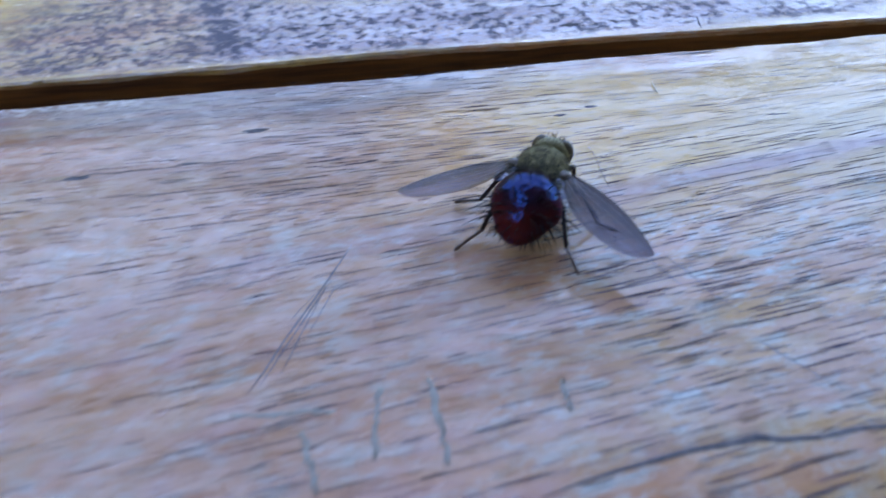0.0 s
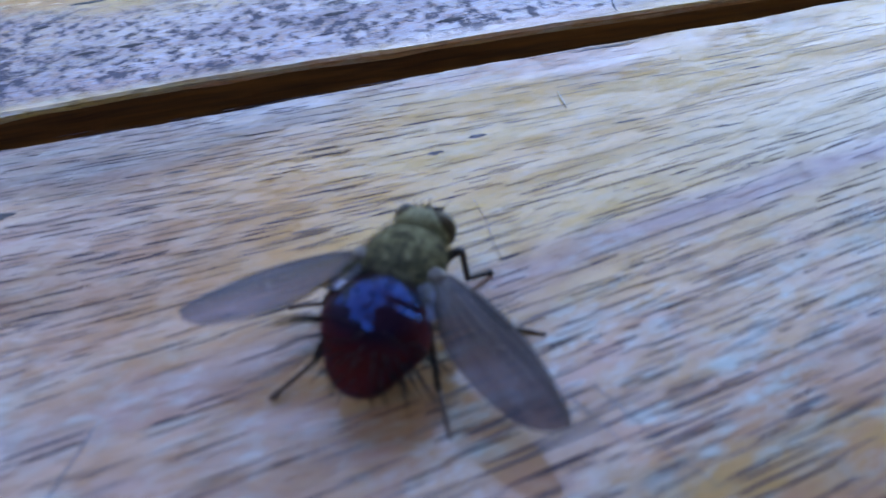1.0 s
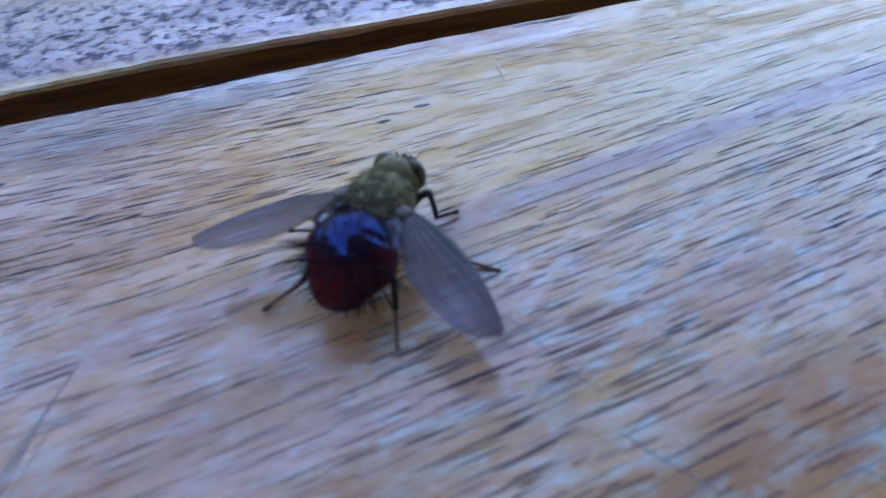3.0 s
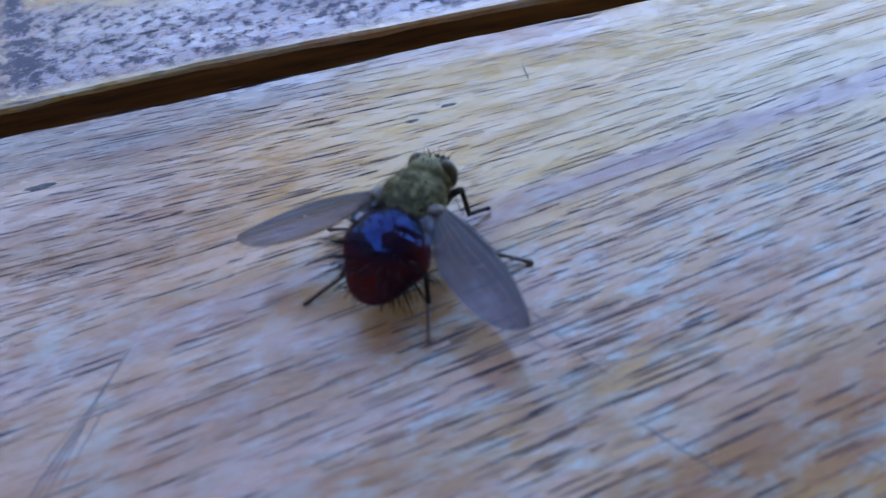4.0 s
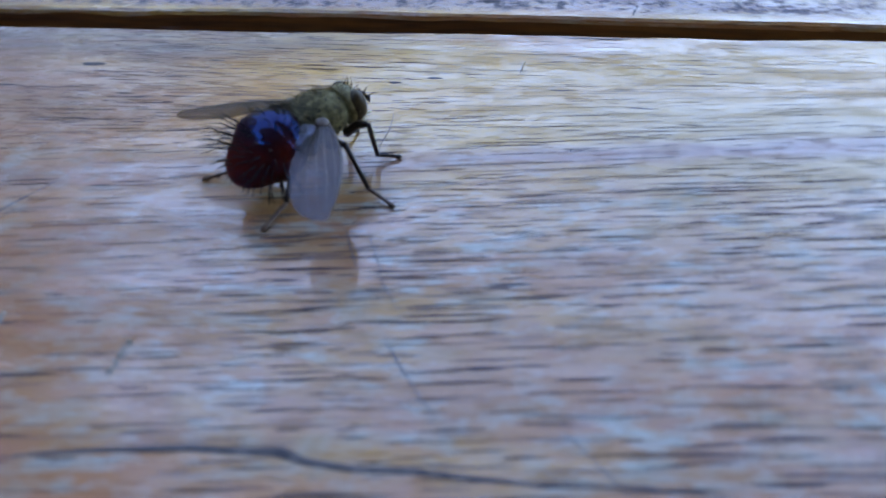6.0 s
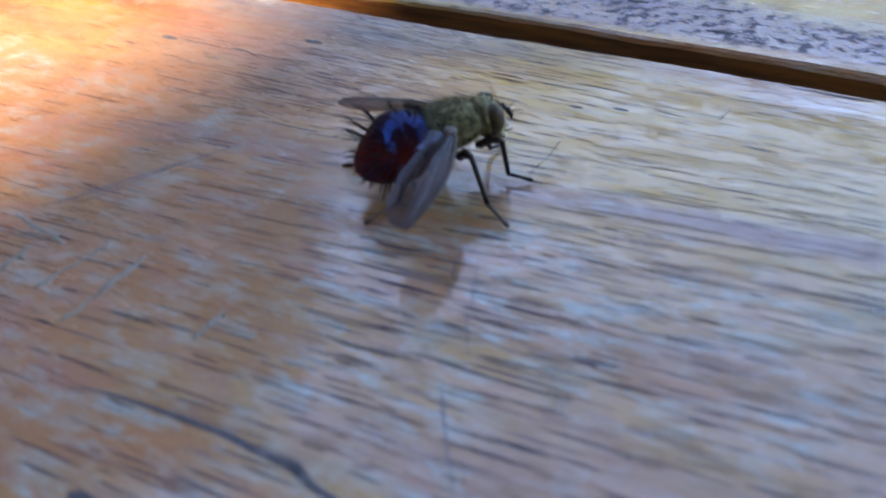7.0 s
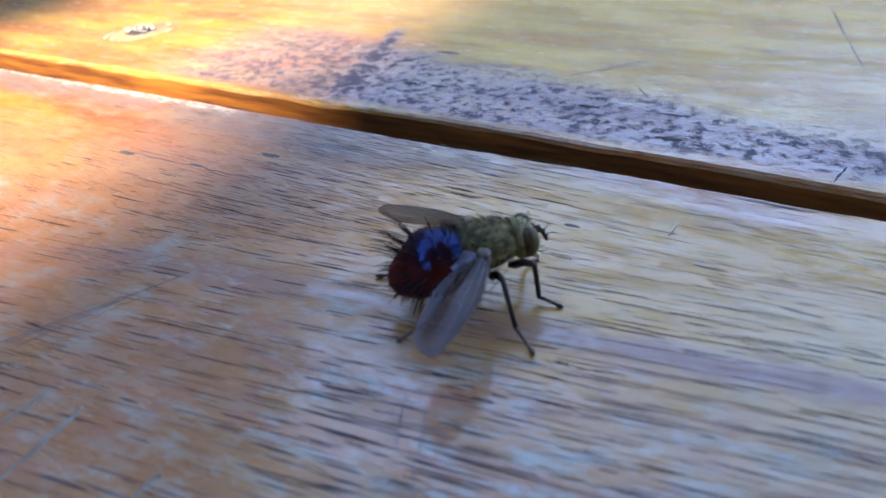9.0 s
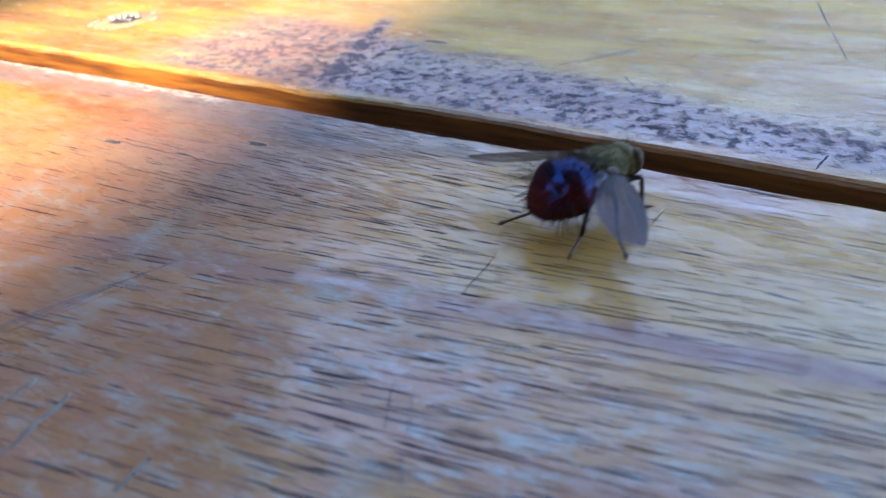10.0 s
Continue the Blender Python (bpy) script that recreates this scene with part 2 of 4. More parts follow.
    if stained:
        # mildew: blotches in a band along the edge
        edge = mathn(t, "ADD", sep.outputs[1], mathn(t, "MULTIPLY", mathn(t, "SUBTRACT", noise_tex(t, scaled(t, p, 0.06, 0.06), 1.0, 2.0), 0.5), 12.0))
        edge = mathn(t, "ADD", edge, mathn(t, "MULTIPLY", sep.outputs[0], 0.20))
        left = mathn(t, "ADD", sep.outputs[0], mathn(t, "MULTIPLY", mathn(t, "SUBTRACT", sep.outputs[1], 40.0), 0.305))
        zone = mathn(t, "MULTIPLY", band(t, sep.outputs[1], 38.0, 90.0, 2.0), band(t, edge, -50.0, 56.0, 6.0))
        thin = mathn(t, "ADD", 0.8, mathn(t, "MULTIPLY", band(t, left, -39.0, 70.0, 3.0), 0.2))
        zone = mathn(t, "MULTIPLY", zone, mathn(t, "MULTIPLY", thin, band(t, sep.outputs[0], -76.0, 66.0, 11.0)))
        rim = mathn(t, "MULTIPLY", band(t, left, -38.5, -35.0, 1.2), band(t, sep.outputs[1], 38.0, 74.0, 5.0))
        zone = mathn(t, "MAXIMUM", zone, rim)
        sp = noise_tex(t, scaled(t, p, 0.55, 0.52, 1, 2.2, 4.0), 1.0, 4.0, 0.66)
        cluster = noise_tex(t, scaled(t, p, 0.15, 0.14, 1, 9.2, 1.0), 1.0, 2.0, 0.5)
        sp = mathn(t, "ADD", mathn(t, "MULTIPLY", sp, 0.76), mathn(t, "MULTIPLY", cluster, 0.26))
        sp = mathn(t, "ADD", sp, mathn(t, "MULTIPLY", rim, 0.05))
        sp = mathn(t, "ADD", sp, mathn(t, "MULTIPLY", band(t, left, -90.0, -32.0, 6.0), 0.035))
        spots = mathn(t, "MULTIPLY", ramp(t, sp, [(0.49, 0.0), (0.54, 0.38), (0.60, 1.0)]), zone)
        film = noise_tex(t, scaled(t, p, 0.8, 1.5), 1.0, 2.0)
        col = mix(t, mathn(t, "MULTIPLY", zone, mathn(t, "MULTIPLY", film, mathn(t, "ADD", 0.80, mathn(t, "MULTIPLY", band(t, left, -39.0, 70.0, 4.0), 0.60)))), col, (0.32, 0.31, 0.40))
        col = mix(t, mathn(t, "MULTIPLY", spots, 0.95), col, (0.050, 0.055, 0.090))
    else:
        # chalky, chipped arris along the gap
        ragged = mathn(t, "ADD", sep.outputs[1], mathn(t, "MULTIPLY", mathn(t, "SUBTRACT", noise_tex(t, scaled(t, p, 0.35, 0.5), 1.0, 3.0), 0.5), 5.0))
        chips = noise_tex(t, scaled(t, p, 0.7, 1.4, 1, 3, 3), 1.0, 3.0, 0.6)
        chalk = mathn(t, "MULTIPLY", band(t, ragged, 27.3, 40.0, 0.9), band(t, sep.outputs[0], -300.0, -46.0, 4.0))
        chalk = mathn(t, "MULTIPLY", chalk, ramp(t, chips, [(0.42, 0.05), (0.54, 1.0)]))
        col = mix(t, mathn(t, "MULTIPLY", chalk, 0.75), col, (0.52, 0.49, 0.44))
    fine = noise_tex(t, scaled(t, g, 1.2, 5.0), 1.0, 2.0)
    col = mix(t, 0.25, col, mix(t, fine, (0.10, 0.06, 0.04), (0.62, 0.50, 0.36)), "OVERLAY")
    put(t, bsdf.inputs["Base Color"], col)
    put(t, bsdf.inputs["Roughness"], 0.6)
    bsdf.inputs["Specular IOR Level"].default_value = 0.15
    # old varnish: a coat of uneven gloss
    gl = noise_tex(t, scaled(t, g, 0.15, 0.5, 1, 9, 2), 1.0, 3.0, 0.6)
    dull = mathn(t, "MULTIPLY", pores, 0.95 if stained else 0.6)
    if spots is not None:
        dull = mathn(t, "ADD", dull, mathn(t, "MULTIPLY", spots, 0.8))
        dull = mathn(t, "ADD", dull, mathn(t, "MULTIPLY", zone, 0.36))
    worn = ramp(t, noise_tex(t, scaled(t, g, 0.035, 0.16, 1, 21, 13), 1.0, 3.0, 0.6), [(0.40, 0.0), (0.60, 0.38)])
    keep = mathn(t, "SUBTRACT", 1.0, worn, True)
    if not stained:
        keep = mathn(t, "SUBTRACT", keep, mathn(t, "MULTIPLY", sap, 0.20), True)
        keep = mathn(t, "SUBTRACT", keep, mathn(t, "MULTIPLY", grime, 0.18), True)
        keep = mathn(t, "SUBTRACT", keep, mathn(t, "MULTIPLY", band(t, mathn(t, "ADD", sep.outputs[0], mathn(t, "MULTIPLY", sway, 0.6)), -400.0, -18.0, 14.0), mathn(t, "SUBTRACT", 0.24, mathn(t, "MULTIPLY", low, 0.18))), True)
        keep = mathn(t, "SUBTRACT", keep, mathn(t, "MULTIPLY", low, 0.04), True)
        keep = mathn(t, "SUBTRACT", keep, mathn(t, "MULTIPLY", bloom, 0.15), True)
        keep = mathn(t, "MAXIMUM", keep, mathn(t, "MULTIPLY", streak, 0.74))
    # the varnish has gone in flakes and along fine lines of the grain
    flake = noise_tex(t, scaled(t, g, 0.34, 0.56, 1, 14, 33), 1.0, 4.0, 0.62)
    keep = mathn(t, "SUBTRACT", keep, ramp(t, flake, [(0.45, 0.0), (0.56, 0.10 if stained else 0.20)]), True)
    lines = noise_tex(t, scaled(t, g, 0.24, 2.3, 1, 3, 71), 1.0, 2.0, 0.6)
    keep = mathn(t, "SUBTRACT", keep, ramp(t, lines, [(0.49, 0.0), (0.60, 0.08 if stained else 0.18)]), True)
    put(t, bsdf.inputs["Coat Weight"], mathn(t, "SUBTRACT", keep, dull, True))
    gloss = ramp(t, gl, [(0.35, 0.14), (0.65, 0.28)] if stained else [(0.35, 0.07), (0.65, 0.20)])
    if not stained:
        gloss = mathn(t, "SUBTRACT", gloss, mathn(t, "MULTIPLY", streak, 0.07), True)
        gloss = mathn(t, "ADD", gloss, mathn(t, "MULTIPLY", band(t, mathn(t, "ADD", sep.outputs[0], mathn(t, "MULTIPLY", sway, 0.5)), -400.0, -8.0, 8.0), 0.16))
    put(t, bsdf.inputs["Coat Roughness"], gloss)
    bsdf.inputs["Coat IOR"].default_value = 1.70 if stained else 1.82
    h = mathn(t, "SUBTRACT", mathn(t, "MULTIPLY", fine, 0.18), pores)
    h = mathn(t, "ADD", h, mathn(t, "MULTIPLY", streaks, 0.25))
    if spots is not None:
        h = mathn(t, "SUBTRACT", h, mathn(t, "MULTIPLY", spots, 3.0))
    nrm = bump(t, h, 0.00012, 0.45)
    film = bump(t, h, 0.00012, 0.12)
    swell = noise_tex(t, scaled(t, g, 0.05, 0.22), 1.0, 1.0)
    nrm = bump(t, swell, 0.00025, 0.35, nrm)
    put(t, bsdf.inputs["Normal"], nrm)
    put(t, bsdf.inputs["Coat Normal"], bump(t, swell, 0.00025, 0.35, film))
    return m


def plain(name, a, b, scale, rough=0.5, coat=0.0, coat_rough=0.1, bump_mm=0.0, stretch=(1, 1, 1), spec=0.5):
    """Two tones mixed by noise, scale in features per millimetre."""
    m, t, bsdf, out = material(name)
    p = mm_coords(t)
    n = noise_tex(t, scaled(t, p, *stretch), scale, 3.0, 0.6)
    put(t, bsdf.inputs["Base Color"], ramp(t, n, [(0.35, a), (0.65, b)]))
    bsdf.inputs["Roughness"].default_value = rough
    bsdf.inputs["Coat Weight"].default_value = coat
    bsdf.inputs["Coat Roughness"].default_value = coat_rough
    bsdf.inputs["Specular IOR Level"].default_value = spec
    if bump_mm:
        put(t, bsdf.inputs["Normal"], bump(t, noise_tex(t, scaled(t, p, *stretch), scale * 2.5, 2.0), bump_mm * MM, 0.6))
    return m


def wing_material(side):
    """A smoky film: clear and pale behind, browner towards the front edge (+x on the one side, -x on the other), with a pale gleam."""
    m, t, bsdf, out = material("smoky_wing_membrane")
    p = mm_coords(t)
    n = noise_tex(t, scaled(t, p, 1.2, 0.35, 1), 1.0, 3.0)
    put(t, bsdf.inputs["Base Color"], ramp(t, n, [(0.3, (0.040, 0.030, 0.024)), (0.7, (0.072, 0.058, 0.054))]))
    sep = t.nodes.new("ShaderNodeSeparateXYZ")
    t.links.new(p, sep.inputs[0])
    fore = t.nodes.new("ShaderNodeMapRange")
    fore.interpolation_type = "SMOOTHSTEP"
    put(t, fore.inputs[0], mathn(t, "ADD", mathn(t, "MULTIPLY", sep.outputs[0], side), mathn(t, "MULTIPLY", n, 0.8)))
    fore.inputs[1].default_value, fore.inputs[2].default_value = -0.7, 1.3
    root = band(t, mathn(t, "ADD", sep.outputs[1], mathn(t, "MULTIPLY", n, 3.0)), -20.0, 6.6, 2.6)
    bsdf.inputs["Roughness"].default_value = 0.6
    bsdf.inputs["Specular IOR Level"].default_value = 0.1
    nrm = bump(t, noise_tex(t, scaled(t, p, 2.2, 0.6, 1), 1.0, 2.0), 0.00012, 0.4)
    put(t, bsdf.inputs["Normal"], nrm)
    clear = t.nodes.new("ShaderNodeBsdfTransparent")
    film = ramp(t, n, [(0.3, (0.57, 0.52, 0.54)), (0.7, (0.73, 0.69, 0.74))])
    put(t, clear.inputs[0], mix(t, mathn(t, "MULTIPLY", root, 0.75), film, (0.50, 0.42, 0.33)))
    body = t.nodes.new("ShaderNodeMixShader")
    put(t, body.inputs[0], mathn(t, "ADD", 0.15, mathn(t, "MULTIPLY", fore.outputs[0], 0.40)))
    t.links.new(clear.outputs[0], body.inputs[1])
    t.links.new(bsdf.outputs[0], body.inputs[2])
    gleam = t.nodes.new("ShaderNodeBsdfGlossy")
    gleam.inputs["Color"].default_value = (0.58, 0.58, 0.66, 1.0)
    gleam.inputs["Roughness"].default_value = 0.22
    put(t, gleam.inputs["Normal"], nrm)
    mx = t.nodes.new("ShaderNodeMixShader")
    mx.inputs[0].default_value = 0.034
    t.links.new(body.outputs[0], mx.inputs[1])
    t.links.new(gleam.outputs[0], mx.inputs[2])
    t.links.new(mx.outputs[0], out.inputs[0])
    return m


def thorax_material():
    m, t, bsdf, out = material("dusted_olive_cuticle")
    p = mm_coords(t)
    n = noise_tex(t, p, 1.1, 4.0, 0.65)
    col = ramp(t, n, [(0.36, (0.045, 0.038, 0.016)), (0.50, (0.12, 0.104, 0.044)), (0.64, (0.23, 0.20, 0.10))])
    sep = t.nodes.new("ShaderNodeSeparateXYZ")
    t.links.new(p, sep.inputs[0])
    rear = band(t, mathn(t, "ADD", sep.outputs[1], mathn(t, "MULTIPLY", n, 4.0)), -9.0, 4.4, 0.9)
    col = mix(t, mathn(t, "MULTIPLY", rear, 0.8), col, (0.030, 0.026, 0.013))
    v = t.nodes.new("ShaderNodeTexVoronoi")
    v.inputs["Scale"].default_value = 1.25
    t.links.new(p, v.inputs["Vector"])
    dots = ramp(t, v.outputs["Distance"], [(0.15, 1.0), (0.24, 0.0)])
    col = mix(t, mathn(t, "MULTIPLY", dots, 0.95), col, (0.010, 0.009, 0.006))
    put(t, bsdf.inputs["Base Color"], col)
    bsdf.inputs["Roughness"].default_value = 0.8
    bsdf.inputs["Specular IOR Level"].default_value = 0.2
    put(t, bsdf.inputs["Normal"], bump(t, noise_tex(t, p, 5.0, 3.0), 0.00012, 0.7))
    return m


def abdomen_material():
    """Dark red cuticle, darker above; the mirrored sky's blue is put into the glaze."""
    m, t, bsdf, out = material("glossy_dark_red_cuticle")
    p = mm_coords(t)
    n = noise_tex(t, p, 0.45, 3.0, 0.6)
    col = ramp(t, n, [(0.3, (0.050, 0.004, 0.003)), (0.55, (0.090, 0.009, 0.004)), (0.75, (0.13, 0.017, 0.008))])
    sep = t.nodes.new("ShaderNodeSeparateXYZ")
    t.links.new(p, sep.inputs[0])
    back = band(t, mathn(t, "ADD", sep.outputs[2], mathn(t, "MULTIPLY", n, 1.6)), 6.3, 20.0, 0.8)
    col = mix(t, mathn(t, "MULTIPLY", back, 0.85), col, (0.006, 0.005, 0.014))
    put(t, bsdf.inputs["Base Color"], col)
    bsdf.inputs["Roughness"].default_value = 0.45
    bsdf.inputs["Specular IOR Level"].default_value = 0.03
    nrm = bump(t, noise_tex(t, p, 2.2, 2.0), 0.00010, 0.55)
    nrm = bump(t, noise_tex(t, p, 0.9, 1.0), 0.0005, 0.4, nrm)
    put(t, bsdf.inputs["Normal"], nrm)
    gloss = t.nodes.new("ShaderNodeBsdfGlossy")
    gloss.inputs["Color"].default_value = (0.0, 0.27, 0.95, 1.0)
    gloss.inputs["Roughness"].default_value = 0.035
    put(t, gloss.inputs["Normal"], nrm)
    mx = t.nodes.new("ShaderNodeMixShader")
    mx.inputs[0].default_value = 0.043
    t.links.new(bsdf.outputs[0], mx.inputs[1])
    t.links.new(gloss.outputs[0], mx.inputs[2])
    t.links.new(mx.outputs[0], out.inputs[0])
    return m


WOOD_A = wood("worn_varnished_wood", False)
WOOD_B = wood("worn_varnished_wood_with_mildew", True)
SIDE = plain("oiled_orange_wood_side", (0.060, 0.017, 0.005), (0.24, 0.088, 0.014), 0.30, 0.55, 0.0, 0.3, 0.15, (0.15, 1, 2.2))
DARK = plain("dark_dirt_in_grain", (0.014, 0.013, 0.018), (0.036, 0.032, 0.038), 1.2, 0.85)
PALE = plain("bare_pale_fibre", (0.46, 0.40, 0.32), (0.66, 0.60, 0.50), 1.4, 0.7)
SCRATCH = plain("dark_scratch", (0.050, 0.055, 0.068), (0.13, 0.135, 0.14), 0.8, 0.8)
SCUFF = plain("pale_scuffed_varnish", (0.15, 0.11, 0.075), (0.21, 0.19, 0.15), 0.6, 0.7, 0.38, 0.3)
STAIN = plain("soft_dark_stain", (0.034, 0.032, 0.038), (0.10, 0.088, 0.085), 0.9, 0.85)
RIM = plain("dried_filler", (0.20, 0.16, 0.10), (0.32, 0.27, 0.19), 1.0, 0.8)
STRAW = plain("dry_straw", (0.42, 0.34, 0.23), (0.54, 0.46, 0.34), 2.0, 0.5)
HAIR = plain("dark_hair", (0.08, 0.065, 0.06), (0.14, 0.11, 0.09), 1.0, 0.5)
PUTTY = plain("grey_filler", (0.22, 0.135, 0.062), (0.34, 0.23, 0.12), 0.5, 0.75, 0.0, 0.1, 0.2)
STEEL = plain("dull_steel", (0.30, 0.29, 0.27), (0.62, 0.60, 0.56), 0.9, 0.42, 0.0, 0.1, 0.2)
STEEL.node_tree.nodes["Principled BSDF"].inputs["Metallic"].default_value = 0.7
ROOFING = plain("brown_painted_boards", (0.045, 0.028, 0.02), (0.07, 0.045, 0.03), 0.004, 0.8)
LAWN = plain("dry_lawn", (0.07, 0.085, 0.025), (0.14, 0.13, 0.05), 0.003, 0.9)
HEDGE = plain("yellow_green_foliage", (0.050, 0.062, 0.018), (0.105, 0.118, 0.042), 0.004, 0.85, stretch=(1, 1, 0.5))
PLASTER = plain("dark_brown_boards", (0.085, 0.055, 0.035), (0.13, 0.085, 0.055), 0.003, 0.9)
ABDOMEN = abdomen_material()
SCUTUM = plain("dark_hairy_scutellum", (0.03, 0.024, 0.014), (0.10, 0.085, 0.048), 1.2, 0.9, 0.0, 0.1, 0.1, (1, 1, 1), 0.05)
THORAX = thorax_material()
WING = {1: wing_material(1), -1: wing_material(-1)}
VEIN = plain("brown_wing_vein", (0.07, 0.05, 0.04), (0.13, 0.10, 0.08), 1.5, 0.5)
EYE = plain("olive_brown_eye", (0.036, 0.024, 0.011), (0.072, 0.052, 0.022), 1.6, 0.42, 0.0, 0.15, 0.0, (1, 1, 1), 0.3)
FACE = plain("pale_yellow_face", (0.42, 0.36, 0.20), (0.58, 0.52, 0.36), 1.6, 0.6)
LEG = plain("dark_brown_leg", (0.013, 0.009, 0.008), (0.042, 0.024, 0.016), 1.4, 0.5, 0.0, 0.2, 0.0, (1, 1, 1), 0.3)
FOOT = plain("reddish_brown_foot", (0.055, 0.025, 0.014), (0.11, 0.055, 0.03), 1.8, 0.45)
BRISTLE = plain("black_bristle", (0.010, 0.008, 0.008), (0.020, 0.015, 0.014), 2.0, 0.6, 0.0, 0.1, 0.0, (1, 1, 1), 0.08)
# whitish scales, with the blue they reflect put into their colour
SCALE_M = plain("sky_tinted_calypter", (0.08, 0.10, 0.17), (0.16, 0.19, 0.29), 1.6, 0.35, 0.25, 0.15)


# ---- mesh helpers ----
def part(name, bm, mat, parent=None, label="", smooth=True):
    me = bpy.data.meshes.new(name)
    bm.to_mesh(me)
    bm.free()
    me.materials.append(mat)
    if smooth:
        me.polygons.foreach_set("use_smooth", [True] * len(me.polygons))
    ob = new(name, me)
    if parent:
        ob.parent = parent
    if label:
        tagged(ob, label)
    return ob


def ellipsoid(bm, centre, radii, turn=None, seg=28, rings=18, shape=None):
    """A closed ball of the given radii in mm; shape(n) may return a factor for the unit direction n."""
    turn = turn or Matrix.Identity(3)
    c = Vector(centre)
    grid = []
    for i in range(1, rings):
        th = math.pi * i / rings
        row = []
        for j in range(seg):
            ph = 2 * math.pi * j / seg
            n = Vector((math.sin(th) * math.cos(ph), math.cos(th), math.sin(th) * math.sin(ph)))
            k = shape(n) if shape else 1.0
            row.append(bm.verts.new((c + turn @ Vector((n.x * radii[0] * k, n.y * radii[1] * k, n.z * radii[2] * k))) * MM))
        grid.append(row)
    ends = []
    for s in (1, -1):
        k = shape(Vector((0, s, 0))) if shape else 1.0
        ends.append(bm.verts.new((c + turn @ Vector((0, s * radii[1] * k, 0))) * MM))
    for a, b in zip(grid, grid[1:]):
        for j in range(seg):
            bm.faces.new((a[j], a[(j + 1) % seg], b[(j + 1) % seg], b[j]))
    for j in range(seg):
        bm.faces.new((ends[0], grid[0][(j + 1) % seg], grid[0][j]))
        bm.faces.new((ends[1], grid[-1][j], grid[-1][(j + 1) % seg]))
    bmesh.ops.recalc_face_normals(bm, faces=bm.faces)
    return bm


def tube(bm, points, radii, sides=8):
    """A closed tapering tube through points in mm."""
    pts = [Vector(p) for p in points]
    rings = []
    for i, p in enumerate(pts):
        d = (pts[min(i + 1, len(pts) - 1)] - pts[max(i - 1, 0)]).normalized()
        u = d.orthogonal().normalized()
        v = d.cross(u)
        r = radii[i]
        rings.append([bm.verts.new((p + (u * math.cos(a) + v * math.sin(a)) * r) * MM) for a in (2 * math.pi * k / sides for k in range(sides))])
    for a, b in zip(rings, rings[1:]):
        for k in range(sides):
            bm.faces.new((a[k], a[(k + 1) % sides], b[(k + 1) % sides], b[k]))
    bm.faces.new(rings[0][::-1])
    bm.faces.new(rings[-1])
    return bm


def bristle(bm, base, way, length, r, droop=0.15, sides=4):
    w = Vector(way).normalized()
    b = Vector(base)
    pts = [b - w * 0.1, b + w * length * 0.5 + Vector((0, 0, droop * length * 0.12)), b + w * length + Vector((0, 0, -droop * length * 0.25))]
    tube(bm, pts, [r, r * 0.75, r * 0.15], sides)


def box(bm, lo, hi):
    """A plain box in metres."""
    v = [bm.verts.new((x, y, z)) for x in (lo[0], hi[0]) for y in (lo[1], hi[1]) for z in (lo[2], hi[2])]
    for f in ((0, 1, 3, 2), (4, 6, 7, 5), (0, 4, 5, 1), (2, 3, 7, 6), (0, 2, 6, 4), (1, 5, 7, 3)):
        bm.faces.new([v[k] for k in f])
    bmesh.ops.recalc_face_normals(bm, faces=bm.faces)
    return bm


# ---- the deck: planks with worn, uneven edges ----
deck = tagged(new("floor"), "worn varnished hardwood deck of planks with open gaps", "floor", kind="structure")
GAP_NEAR, GAP_FAR, PLANK_W, GAP_W, THICK = 29.9, 36.3, 140.0, 6.4, 24.0


def plank(y0, y1, top, fine, seed):
    """A plank from y0 to y1 (mm) along x, its arrises rounded and a little ragged."""
    bm = bmesh.new()
    if fine:
        xs = [-1600, -800, -400, -260] + [-240 + 1.6 * k for k in range(226)] + [140, 260, 400, 800, 1600]
    else:
        xs = [-1600 + 100 * k for k in range(33)]
    rings = []
    for x in xs:
        def off(side):
            if not fine:
                return 0.0
            a = 0.55 * noise.noise(Vector((x * 0.035, side * 7.3 + seed, 0.0))) + 0.20 * noise.noise(Vector((x * 0.22, side * 3.1 + seed, 4.0)))
            return a + 0.10 * noise.noise(Vector((x * 0.8, side + seed, 9.0)))
        a, b = y0 + off(0), y1 + off(1)
        if fine:  # the gap narrows to one side
            a -= 0.026 * min(75.0, max(0.0, x))
            b += 0.012 * min(75.0, max(-75.0, x))
        r = 0.6 + (0.3 * noise.noise(Vector((x * 0.12, seed, 2.0))) if fine else 0)
        prof = [(a, -THICK), (a, -r * 1.3), (a + r * 0.3, -r * 0.45), (a + r, 0.0), (b - r, 0.0), (b - r * 0.3, -r * 0.45), (b, -r * 1.3), (b, -THICK)]
        rings.append([bm.verts.new((x * MM, y * MM, z * MM)) for y, z in prof])
    sides = []
    for p, q in zip(rings, rings[1:]):
        for k in range(8):
            f = bm.faces.new((p[k], q[k], q[(k + 1) % 8], p[(k + 1) % 8]))
            if k in (0, 6, 7):
                sides.append(f)
    bm.faces.new(rings[0])
    bm.faces.new(rings[-1][::-1])
    for f in sides:
        f.material_index = 1
    bmesh.ops.recalc_face_normals(bm, faces=bm.faces)
    ob = part("plank", bm, top, deck, smooth=False)
    ob.data.materials.append(SIDE)
    return ob


